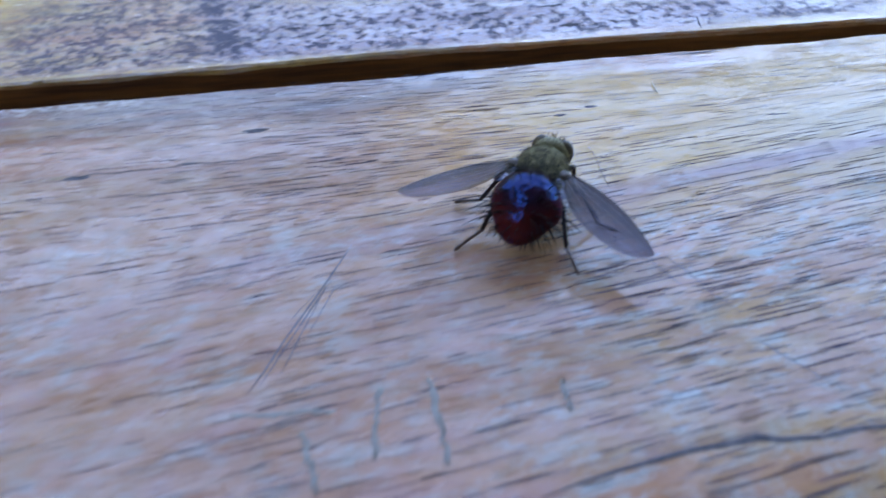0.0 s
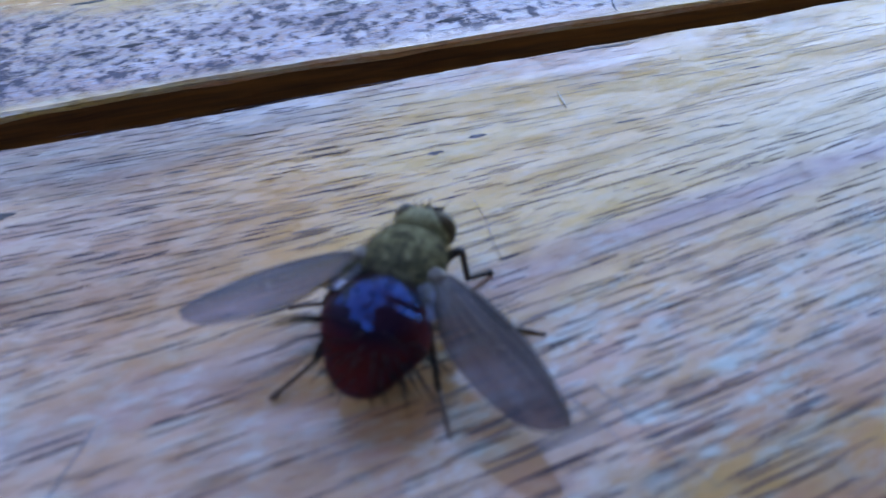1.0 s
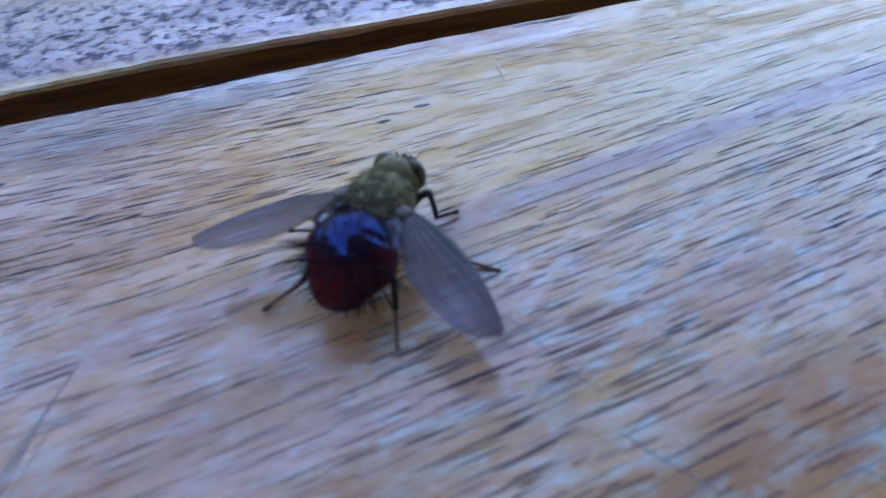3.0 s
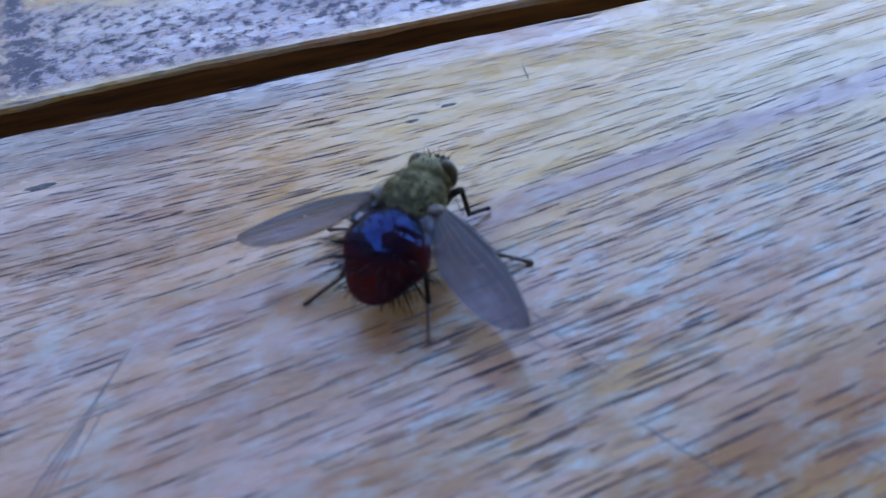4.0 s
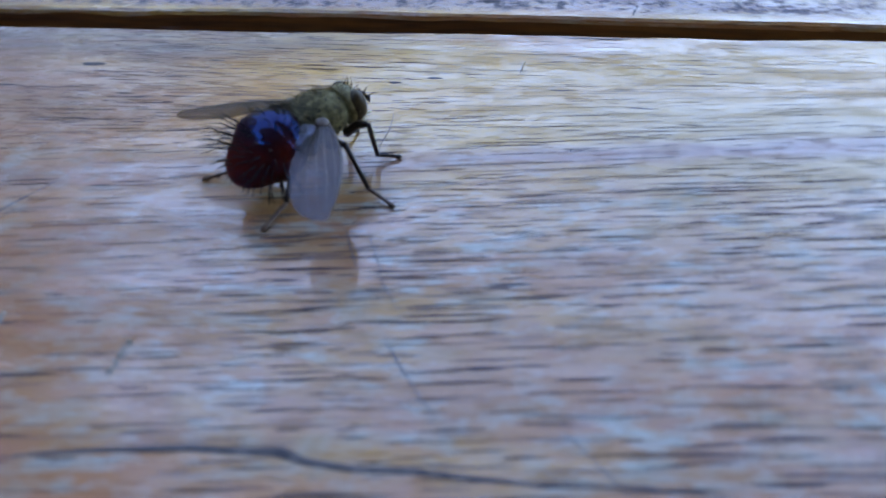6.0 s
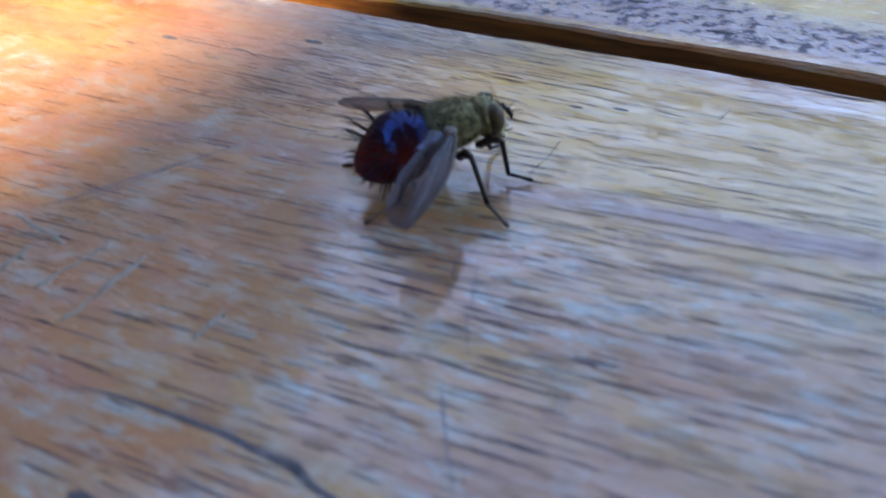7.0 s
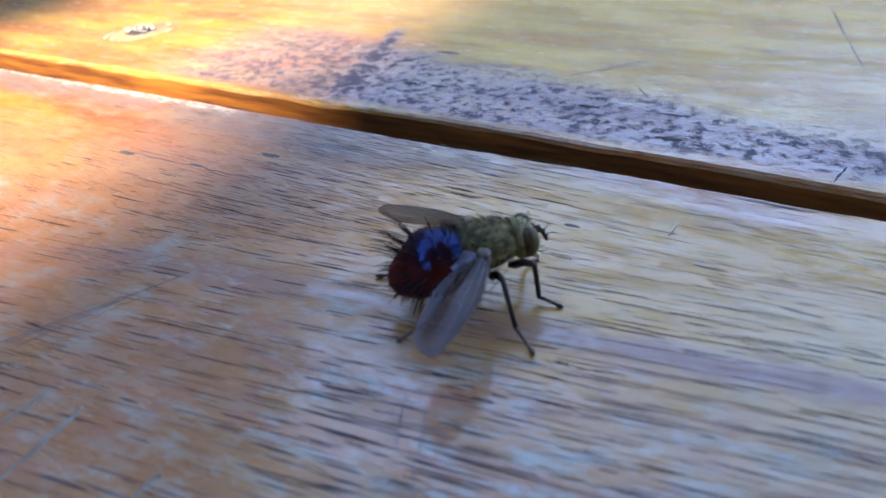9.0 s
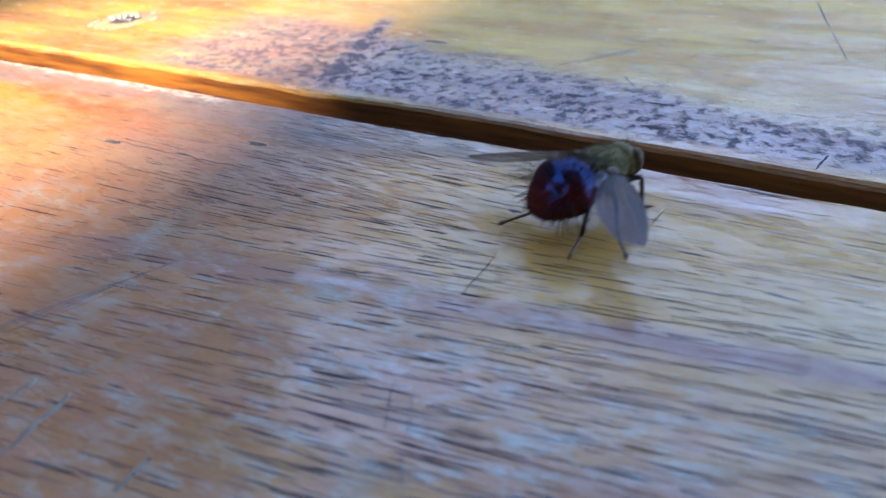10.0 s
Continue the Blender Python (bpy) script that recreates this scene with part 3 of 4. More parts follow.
near_plank = plank(GAP_NEAR - PLANK_W, GAP_NEAR, WOOD_A, True, 11)
far_plank = plank(GAP_FAR, GAP_FAR + PLANK_W, WOOD_B, True, 23)
tagged(near_plank, "grey-brown varnished plank with scratches and open pores")
tagged(far_plank, "varnished plank with dark mildew spots along its edge")
for k in range(1, 9):
    plank(GAP_FAR + k * (PLANK_W + GAP_W), GAP_FAR + k * (PLANK_W + GAP_W) + PLANK_W, WOOD_A, False, 40 + k)
    plank(GAP_NEAR - k * (PLANK_W + GAP_W) - PLANK_W, GAP_NEAR - k * (PLANK_W + GAP_W), WOOD_A, False, 60 + k)
for x in (-1.2, -0.6, 0.6, 1.2):
    part("joist", box(bmesh.new(), (x - 0.03, -1.28, -0.124), (x + 0.03, 1.34, -0.0242)), SIDE, deck, smooth=False)


def flat_mark(name, pts, widths, mat, parent, label="", height=0.035):
    """A thin proud or filled mark along points in mm on the deck, its ends tapering to nothing."""
    bm = bmesh.new()
    rows = []
    n = len(pts)
    for i, (x, y) in enumerate(pts):
        p0, p1 = pts[max(i - 1, 0)], pts[min(i + 1, n - 1)]
        d = Vector((p1[0] - p0[0], p1[1] - p0[1], 0)).normalized()
        s = Vector((-d.y, d.x, 0)) * widths[i] * 0.5
        c = Vector((x, y, 0))
        rows.append([bm.verts.new(v * MM) for v in (c - s + Vector((0, 0, -0.05)), c - s * 0.6 + Vector((0, 0, height)), c + s * 0.6 + Vector((0, 0, height)), c + s + Vector((0, 0, -0.05)))])
    for a, b in zip(rows, rows[1:]):
        for k in range(3):
            bm.faces.new((a[k], b[k], b[k + 1], a[k + 1]))
        bm.faces.new((a[3], b[3], b[0], a[0]))
    bm.faces.new(rows[0])
    bm.faces.new(rows[-1][::-1])
    bmesh.ops.recalc_face_normals(bm, faces=bm.faces)
    return part(name, bm, mat, parent, label)


def line_points(a, b, n, wander, seed):
    rng = random.Random(seed)
    return [(a[0] + (b[0] - a[0]) * k / (n - 1) + rng.uniform(-wander, wander), a[1] + (b[1] - a[1]) * k / (n - 1) + rng.uniform(-wander, wander)) for k in range(n)]


def scratch(a, b, width, seed, mat=SCRATCH, name="scratch", parent=None, n=8, wander=0.06):
    rng = random.Random(seed)
    w = [width * rng.uniform(0.5, 1.1) for _ in range(n)]
    w[0] = w[-1] = width * 0.12
    return flat_mark(name, line_points(a, b, n, wander, seed), w, mat, parent or near_plank, height=0.012)


def spot(x, y, length, width, seed, mat=DARK, parent=None, name="dark_spot", lean=0.0):
    """An irregular elongated stain along the grain."""
    rng = random.Random(seed)
    n = 11
    pts, w = [], []
    for k in range(n):
        s = k / (n - 1) * 2 - 1
        pts.append((x + s * length / 2, y + lean * s * length / 2 + rng.uniform(-0.05, 0.05) * width))
        w.append(max(0.03, width * (1 - s * s) ** 0.7 * rng.uniform(0.75, 1.05)))
    return flat_mark(name, pts, w, mat, parent or near_plank, height=0.010)


def pore_material():
    m, t, bsdf, out = material("dark_open_pores")
    geo = t.nodes.new("ShaderNodeNewGeometry")
    put(t, bsdf.inputs["Base Color"], ramp(t, geo.outputs["Random Per Island"], [(0.0, (0.008, 0.009, 0.018)), (0.55, (0.026, 0.025, 0.038)), (1.0, (0.15, 0.11, 0.10))]))
    bsdf.inputs["Roughness"].default_value = 0.9
    bsdf.inputs["Specular IOR Level"].default_value = 0.1
    return m


PORE = pore_material()


def pores(parent, x0, x1, y0, y1, step, lengths, width, seed):
    """Open pores: thin dark dashes along the grain in loose rows, each closed at both ends."""
    rng = random.Random(seed)
    verts, faces = [], []
    y = y0
    while y < y1:
        y += step * rng.uniform(0.55, 1.45)
        x = x0 + rng.uniform(0, 8)
        while x < x1:
            crowd = noise.noise(Vector((x * 0.035, y * 0.11, seed))) + 0.5 * noise.noise(Vector((x * 0.09, y * 0.5, seed + 3.0)))
            long = rng.uniform(*lengths) * (1.0 + 0.9 * max(0.0, crowd)) * (1.6 if rng.random() < 0.12 else 1.0)
            smooth = parent is near_plank and -3.4 < y - 0.16 * x < -0.8 and -30 < x < 56
            rich = (0.42 if y < -9 else 0.52) if x < -5 and y < 8 else (0.58 if x < -20 else 0.62 if x < 8 else max(0.34, 0.58 - 0.012 * (x - 8))) if y > 8 else 0.50 + 0.30 * min(1.0, (x + 5) / 20) * min(1.0, max(0.0, (8 - y) / 15))
            if rng.random() < (rich + 0.55 * crowd) * (0.25 if smooth else 1.0) * (1.0 if parent is not near_plank else 0.35 + 0.65 * min(1.0, max(0.0, (x + 44.0) / 20.0))):
                w = width * (0.75 if (y < -8 and x < 0) or (y > 8 and x > 10) else 1.0) * rng.uniform(0.55, 1.25) * (1.0 + 0.25 * crowd)
                yy = y + rng.uniform(-0.25, 0.25) + 1.3 * noise.noise(Vector((x * 0.012, y * 0.04, 1.0)))
                slope = rng.uniform(-0.012, 0.012) + (1.15 * grain_slope(x, y) if parent is near_plank else 0.0)
                n = len(verts)
                cuts = (0.0, 0.18, 0.5, 0.82, 1.0)
                for k, c in enumerate(cuts):
                    h = w * (0.06, 0.42, 0.5, 0.36, 0.06)[k] * rng.uniform(0.7, 1.2)
                    px, py = x + c * long, yy + slope * c * long + rng.uniform(-0.03, 0.03)
                    verts += [(px * MM, (py - h) * MM, 0.006 * MM), (px * MM, (py + h) * MM, 0.006 * MM)]
                    if k:
                        q = n + 2 * k
                        faces.append((q - 2, q, q + 1, q - 1))
            x += long + rng.uniform(0.4, 5.5)
    me = bpy.data.meshes.new("open_pores")
    me.from_pydata(verts, [], faces)
    me.materials.append(PORE)
    ob = new("open_pores", me)
    ob.parent = parent
    return tagged(ob, "dark open pores along the grain", kind="stuff")


pores(near_plank, -150, 80, -46, 29.3, 0.62, (1.3, 5.0), 0.12, 7)
pores(near_plank, 0, 75, -40, 8, 0.65, (1.4, 5.5), 0.125, 19)
pores(near_plank, -55, 0, 6, 29, 0.95, (1.3, 4.5), 0.12, 29)
pores(near_plank, 12, 64, -12, 20, 0.75, (3.0, 11.0), 0.10, 37)
pores(near_plank, -34, 30, 2, 29, 1.2, (2.0, 8.0), 0.11, 41)
pores(near_plank, -60, 6, -40, 6, 1.5, (2.5, 7.0), 0.15, 53)
pores(near_plank, -62, 12, -42, 10, 0.80, (1.4, 4.5), 0.16, 61)
pores(near_plank, -62, 4, 6, 29, 0.9, (1.2, 5.0), 0.13, 67)
pores(far_plank, -190, 70, 37.2, 130, 2.6, (0.7, 3.0), 0.13, 8)

# bundle of scratches, and single ones
for i, (a, b, w) in enumerate([
    ((-18.7, -4.9), (-27.1, -22.2), 0.27), ((-20.6, -9.4), (-26.2, -21.6), 0.20), ((-21.3, -11.0), (-24.6, -20.4), 0.18),
    ((-20.2, -10.4), (-22.6, -16.5), 0.17), ((-22.0, -11.2), (-24.2, -14.6), 0.14),
    ((8.4, -10.3), (10.8, -15.3), 0.13), ((10.6, -11.0), (12.6, -15.4), 0.12), ((12.3, -15.4), (14.6, -19.0), 0.12),
    ((14.3, -21.8), (18.7, -27.6), 0.22), ((25.7, -27.2), (29.2, -30.8), 0.18)]):
    scratch(a, b, w, 100 + i)
for i, (a, b, w) in enumerate([
    ((-12.7, -22.2), (-11.9, -30.2), 1.0), ((-22.6, -26.0), (-21.2, -31.5), 0.9), ((-28.1, -24.0), (-20.0, -24.6), 0.8),
    ((-17.2, -29.1), (-16.7, -22.5), 0.9), ((-2.3, -26.8), (-2.4, -23.7), 0.8)]):
    scratch(a, b, w, 160 + i, SCUFF, "scuff", n=16, wander=0.16)
scratch((-51.0, 11.2), (-28.5, 12.0), 0.35, 131, DARK, "crack", wander=0.25, n=18)
crack_pts = [(-6.0, -33.4), (-3.0, -32.6), (0.0, -32.0), (3.0, -31.5), (5.5, -31.1), (8.0, -31.0), (10.5, -30.7), (12.0, -31.1), (15.0, -31.2), (18.0, -30.9), (21.0, -30.9), (25.0, -30.8), (30.0, -30.2), (36.0, -30.3)]
flat_mark("crack", crack_pts, [0.06, 0.35, 0.5, 0.65, 0.75, 0.65, 1.05, 0.75, 0.6, 0.65, 0.5, 0.45, 0.3, 0.06], STAIN, near_plank, "dark open crack along the grain", height=0.012)
for i, (x, y, l, w) in enumerate([
    (-30.8, 18.1, 3.4, 1.6), (10.9, 17.0, 1.8, 1.0), (24.6, 15.0, 3.2, 0.45), (32.6, 11.6, 3.0, 0.35), (36.8, 8.6, 2.6, 0.35), (6.7, 15.6, 1.6, 0.9),
    (31.4, 6.0, 1.6, 0.3), (3.0, -38.2, 4.5, 2.2), (28.2, 29.0, 8.0, 0.6), (-50.2, 10.9, 3.2, 1.5),
    (-38.0, 12.0, 2.4, 0.6), (-16.0, 20.0, 2.0, 0.5), (-2.0, 24.0, 2.6, 0.5), (40.0, 20.0, 2.0, 0.4), (-22.0, 24.5, 3.0, 0.5)]):
    spot(x, y, l, w, 200 + i, STAIN)
spot(-52.6, 11.2, 1.6, 0.9, 264, PUTTY, name="bare_patch")
for i, (x, y, l, w) in enumerate([(-30.4, 64.3, 5.0, 1.6), (1.4, 48.3, 3.4, 1.6), (12.6, 49.2, 3.2, 1.4), (14.2, 41.4, 3.6, 1.6), (-23.0, 48.4, 3.2, 1.5), (-28.1, 48.1, 2.8, 1.4), (1.8, 52.0, 2.0, 1.0), (-35.0, 58.0, 2.6, 1.2)]):
    spot(x, y, l, w, 300 + i, DARK, far_plank, "mildew_spot")
scratch((33.8, 40.9), (32.8, 36.6), 0.5, 341, DARK, "crack", far_plank)
scratch((-5.7, 59.7), (4.1, 72.0), 0.45, 342, SCRATCH, "scratch", far_plank)
scratch((5.4, 58.2), (8.2, 54.2), 0.35, 343, SCRATCH, "scratch", far_plank)
scratch((26.4, 112.3), (30.5, 91.8), 0.45, 344, SCRATCH, "scratch", far_plank)
scratch((30.5, 91.8), (33.8, 76.0), 0.35, 345, SCRATCH, "scratch", far_plank)

spot(-63.5, 36.9, 2.2, 1.1, 265, PUTTY, far_plank, "bare_patch")
scratch((-3.3, 62.1), (4.8, 70.9), 0.4, 346, SCRATCH, "scratch", far_plank)

# ---- screw in its ring of filler ----
screw = tagged(new("screw"), "dull steel screw head sunk in a ring of grey filler", "screw")
screw.matrix_world = pose(-0.1041, 0.0568, 0.0)


def disc(bm, r, z0, z1, ragged, seed, n=36):
    lo, hi = [], []
    for k in range(n):
        a = 2 * math.pi * k / n
        rr = r * (1 + ragged * noise.noise(Vector((math.cos(a) * 1.7, math.sin(a) * 1.7, seed))))
        lo.append(bm.verts.new((rr * math.cos(a) * MM, rr * math.sin(a) * MM, z0 * MM)))
        hi.append(bm.verts.new((rr * 0.96 * math.cos(a) * MM, rr * 0.96 * math.sin(a) * MM, z1 * MM)))
    for k in range(n):
        bm.faces.new((lo[k], lo[(k + 1) % n], hi[(k + 1) % n], hi[k]))
    bm.faces.new(hi)
    bm.faces.new(lo[::-1])
    return bm


part("filler_ring", disc(bmesh.new(), 6.4, -0.2, 0.05, 0.25, 3.0), PUTTY, screw, "grey-brown filler smeared around the screw")
bm = bmesh.new()
for k in range(40):
    a = 2 * math.pi * k / 40
    rr = 6.4 * (1 + 0.25 * noise.noise(Vector((math.cos(a) * 1.7, math.sin(a) * 1.7, 3.0))))
    if noise.noise(Vector((math.cos(a) * 2.2, math.sin(a) * 2.2, 9.0))) > -0.05:
        ellipsoid(bm, (rr * math.cos(a), rr * math.sin(a), 0.06), (0.8, 0.7, 0.10), Matrix.Rotation(a, 3, "Z"), 7, 5)
part("dried_rim", bm, RIM, screw, "pale dried rim of the filler")
# the dark colour stands for the shadow in the sunk hole
part("head", disc(bmesh.new(), 3.2, -0.1, 0.14, 0.35, 8.0), DARK, screw, "dark disc for the screw head and the shadow in its hole")
bm = bmesh.new()
crumb = random.Random(9)
for k in range(5):
    a = 1.2 + k * 0.55
    q = crumb.uniform(2.3, 3.3)
    ellipsoid(bm, (q * 1.15 * math.cos(a), q * 0.9 * math.sin(a), 0.25), (crumb.uniform(0.35, 0.8), crumb.uniform(0.25, 0.45), crumb.uniform(0.2, 0.45)), Matrix.Rotation(crumb.uniform(0, 3), 3, "Z"), 8, 6)
part("chip", bm, PALE, screw, "pale chips standing up round the screw")
part("slot", box(bmesh.new(), (-0.0019, -0.0004, 0.00012), (0.0019, 0.0004, 0.00022)), STEEL, screw, smooth=False)

# ---- a straw fleck and a hair on the near plank ----
bm = tube(bmesh.new(), [(20.3, 21.8, 0.10), (20.15, 20.8, 0.14), (20.1, 19.8, 0.14), (20.0, 18.8, 0.10)], [0.04, 0.08, 0.08, 0.04], 6)
tagged(part("straw_fleck", bm, STRAW), "pale dry straw fibre lying on the plank", "straw")
bm = tube(bmesh.new(), [(8.2, 8.4, 0.06), (8.5, 5.5, 0.10), (8.3, 2.5, 0.10), (8.4, 0.2, 0.06)], [0.015, 0.032, 0.032, 0.015], 5)
tagged(part("loose_hair", bm, HAIR), "fine dark hair lying across the grain", "hair")

# ---- unseen surroundings, with roof and walls added to shade the deck ----
tagged(part("ground", box(bmesh.new(), (-300, -300, -0.5), (300, 300, -0.1245)), LAWN, smooth=False), "dry lawn round the deck", "ground", kind="structure")
ROOF_Z = 2.0
ROOF_FRONT, BACK_Y = 0.55, -1.7


def shade_x(y):
    """A line on plan along the sun's way, past the left end of the shade."""
    return -0.096 + y * sun_dir.x / sun_dir.y


def slab(corners, z0, z1):
    bm = bmesh.new()
    lo = [bm.verts.new((x, y, z0)) for x, y in corners]
    hi = [bm.verts.new((x, y, z1)) for x, y in corners]
    n = len(corners)
    for k in range(n):
        bm.faces.new((lo[k], lo[(k + 1) % n], hi[(k + 1) % n], hi[k]))
    bm.faces.new(lo[::-1])
    bm.faces.new(hi)
    bmesh.ops.recalc_face_normals(bm, faces=bm.faces)
    return bm


LEAF = 0.68
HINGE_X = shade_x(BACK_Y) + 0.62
# unseen roof, its edge cut to shape the sky mirrored in the varnish
roof = part("ceiling", slab([(-0.6, BACK_Y), (2.6, BACK_Y), (2.6, 1.15), (1.0, 0.95), (-0.6, 0.35)], ROOF_Z, ROOF_Z + 0.1), ROOFING, smooth=False)
tagged(roof, "unseen brown boarded ceiling that limits the sky over the deck", "ceiling", kind="structure")
# unseen wall, added to keep the sun off the deck
tagged(part("wall_back", box(bmesh.new(), (HINGE_X, BACK_Y - 0.12, -0.124), (2.6, BACK_Y - 0.002, ROOF_Z + 0.1)), PLASTER, smooth=False), "unseen dark wall behind the deck that blocks the sun", "wall", kind="structure")
# unseen blocker, added to cut off the sun patch on its left
tagged(part("shade_wall_left", box(bmesh.new(), (-1.92, BACK_Y - 0.12, -0.124), (-0.138 + (BACK_Y - 0.06) * sun_dir.x / sun_dir.y, BACK_Y - 0.06, ROOF_Z + 0.1)), PLASTER, smooth=False), "unseen dark wall that ends the sun patch on the left", "wall", kind="structure")
# unseen wall, added to shut out light from the right
tagged(part("wall_side", box(bmesh.new(), (2.602, BACK_Y - 0.12, -0.124), (2.72, ROOF_FRONT, ROOF_Z + 0.1)), PLASTER, smooth=False), "unseen dark wall closing the right side", "wall", kind="structure")
# unseen wall, its outline shaped so the varnish mirrors something dark at left
bm = bmesh.new()
wall_outline = [(y, z) for y, z in ((-3.0, -0.124), (2.2, -0.124), (2.15, 0.4), (1.9, 1.1), (1.6, 1.95), (1.2, 2.6), (0.4, 2.1), (-3.0, 2.1))]
sides = [[bm.verts.new((x, y, z)) for y, z in wall_outline] for x in (-1.92, -1.80)]
bm.faces.new(sides[0])
bm.faces.new(sides[1][::-1])
for k in range(8):
    bm.faces.new((sides[0][k], sides[1][k], sides[1][(k + 1) % 8], sides[0][(k + 1) % 8]))
bmesh.ops.recalc_face_normals(bm, faces=bm.faces)
tagged(part("reflection_wall", bm, PLASTER, smooth=False), "unseen dark wall that darkens the varnish's reflections at left", "wall", kind="structure")


# an unseen leaf added at the wall's end; turning it shifts the shade's edge
door = tagged(new("shade_leaf"), "unseen dark boarded leaf whose turn moves the edge of the shade", "door", kind="structure")
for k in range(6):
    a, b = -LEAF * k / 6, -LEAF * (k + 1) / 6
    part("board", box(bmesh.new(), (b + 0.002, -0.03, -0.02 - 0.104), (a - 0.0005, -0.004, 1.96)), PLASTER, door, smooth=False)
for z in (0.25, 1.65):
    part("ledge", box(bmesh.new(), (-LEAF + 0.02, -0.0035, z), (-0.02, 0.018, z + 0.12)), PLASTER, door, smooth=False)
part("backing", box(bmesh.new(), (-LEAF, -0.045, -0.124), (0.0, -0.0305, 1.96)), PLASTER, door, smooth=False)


def treeline(radius, height, seed):
    """A ring of foliage far off, with an uneven top."""
    bm = bmesh.new()
    n = 240
    lo, hi, back = [], [], []
    for k in range(n):
        a = 2 * math.pi * k / n
        h = height * min(1.25, 1.0 - 0.90 * math.cos(a)) * (0.75 + 0.14 * noise.noise(Vector((math.cos(a) * 6, math.sin(a) * 6, seed))) + 0.10 * noise.noise(Vector((math.cos(a) * 25, math.sin(a) * 25, seed))))
        lo.append(bm.verts.new((radius * math.cos(a), radius * math.sin(a), -0.13)))
        hi.append(bm.verts.new((radius * 1.02 * math.cos(a), radius * 1.02 * math.sin(a), h)))
        back.append(bm.verts.new((radius * 1.12 * math.cos(a), radius * 1.12 * math.sin(a), -0.13)))
    for k in range(n):
        q = (k + 1) % n
        bm.faces.new((lo[k], hi[k], hi[q], lo[q]))
        bm.faces.new((hi[k], back[k], back[q], hi[q]))
    bmesh.ops.recalc_face_normals(bm, faces=bm.faces)
    return bm


tagged(part("backdrop", treeline(24.0, 11.5, 5.0), HEDGE), "distant yellow-green trees round the lawn", "trees", kind="structure")

# ---- the fly ----
fly = tagged(new("fly"), "stout bristly fly with glossy dark red abdomen and smoky wings", "fly")
rng = random.Random(5)

# abdomen: blunt in front, drooping behind, in four rings
AB_C, AB_R, AB_TILT = Vector((0.2, -1.75, 3.85)), (3.3, 3.75, 2.8), Matrix.Rotation(radians(24), 3, "X")


def ab_shape(n):
    s = n.y  # 1 in front, -1 at the tip
    k = 1.0 - 0.55 * max(0.0, -s) * (1.0 + min(0.0, s)) + 0.03 * max(0.0, s)
    for ring in (0.45, 0.02, -0.42):
        k -= 0.022 * math.exp(-((s - ring) / 0.035) ** 2)
    return k * (1.0 + 0.05 * (1 - s * s))


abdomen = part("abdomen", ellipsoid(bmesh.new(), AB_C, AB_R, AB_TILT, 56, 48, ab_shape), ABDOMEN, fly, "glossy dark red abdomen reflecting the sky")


def on_abdomen(s, a):
    """Point and normal at s along the axis (1 front, -1 tip) and angle a round it (90 degrees: up)."""
    c = math.sqrt(max(0.0, 1 - s * s))
    n = Vector((c * math.cos(radians(a)), s, c * math.sin(radians(a))))
    k = ab_shape(n)
    p = AB_C + AB_TILT @ Vector([n[i] * AB_R[i] * k for i in range(3)])
    w = AB_TILT @ Vector([n[i] / AB_R[i] for i in range(3)])
    return p, w.normalized()


bm = bmesh.new()
back = AB_TILT @ Vector((0, -1, 0))
for ring, count, length in ((0.40, 16, 1.3), (-0.05, 26, 2.6), (-0.30, 24, 2.6), (-0.52, 20, 2.5), (-0.76, 9, 1.3), (-0.92, 6, 0.9)):
    for k in range(count):
        a = -60 + 300 * (k + rng.uniform(-0.3, 0.3)) / count
        p, w = on_abdomen(ring + rng.uniform(-0.05, 0.05), a)
        up = w.z > 0.82 and ring > -0.3
        bristle(bm, p, w + back * rng.uniform(0.15, 0.5), length * rng.uniform(0.8, 1.2) * (0.8 if up else 1.1 if w.z > -0.1 else 0.6), 0.06, 0.4)
part("bristles", bm, BRISTLE, abdomen, "long stout black bristles")
bm = bmesh.new()
for k in range(220):
    p, w = on_abdomen(rng.uniform(-0.95, 0.5), rng.uniform(-70, 250))
    bristle(bm, p, w * 0.6 + back, rng.uniform(0.3, 0.7), 0.014, 0.3, 3)
for k in range(260):
    p, w = on_abdomen(rng.uniform(0.62, 0.93), rng.uniform(-20, 200))
    bristle(bm, p, w + back * 0.5, rng.uniform(0.35, 1.0), 0.020, 0.3, 3)
part("fine_hairs", bm, BRISTLE, abdomen)

# thorax and scutellum
TH_C, TH_R, TH_TILT = Vector((0.0, 3.1, 4.9)), (2.55, 3.3, 1.95), Matrix.Rotation(radians(10), 3, "X")


def th_shape(n):
    k = 1.0 + 0.06 * (1 - abs(n.y)) * abs(n.x)
    k -= 0.03 * math.exp(-((n.y - 0.05) / 0.05) ** 2) * max(0.0, n.z)
    return k - 0.05 * max(0, -n.z)


thorax = part("thorax", ellipsoid(bmesh.new(), TH_C, TH_R, TH_TILT, 40, 32, th_shape), THORAX, fly, "dusty olive thorax with dark dots")
scutellum = part("scutellum", ellipsoid(bmesh.new(), (0, 0.75, 5.75), (1.9, 1.2, 0.65), Matrix.Rotation(radians(18), 3, "X"), 24, 16), SCUTUM, fly, "dark hairy scutellum behind the thorax")
bm = bmesh.new()
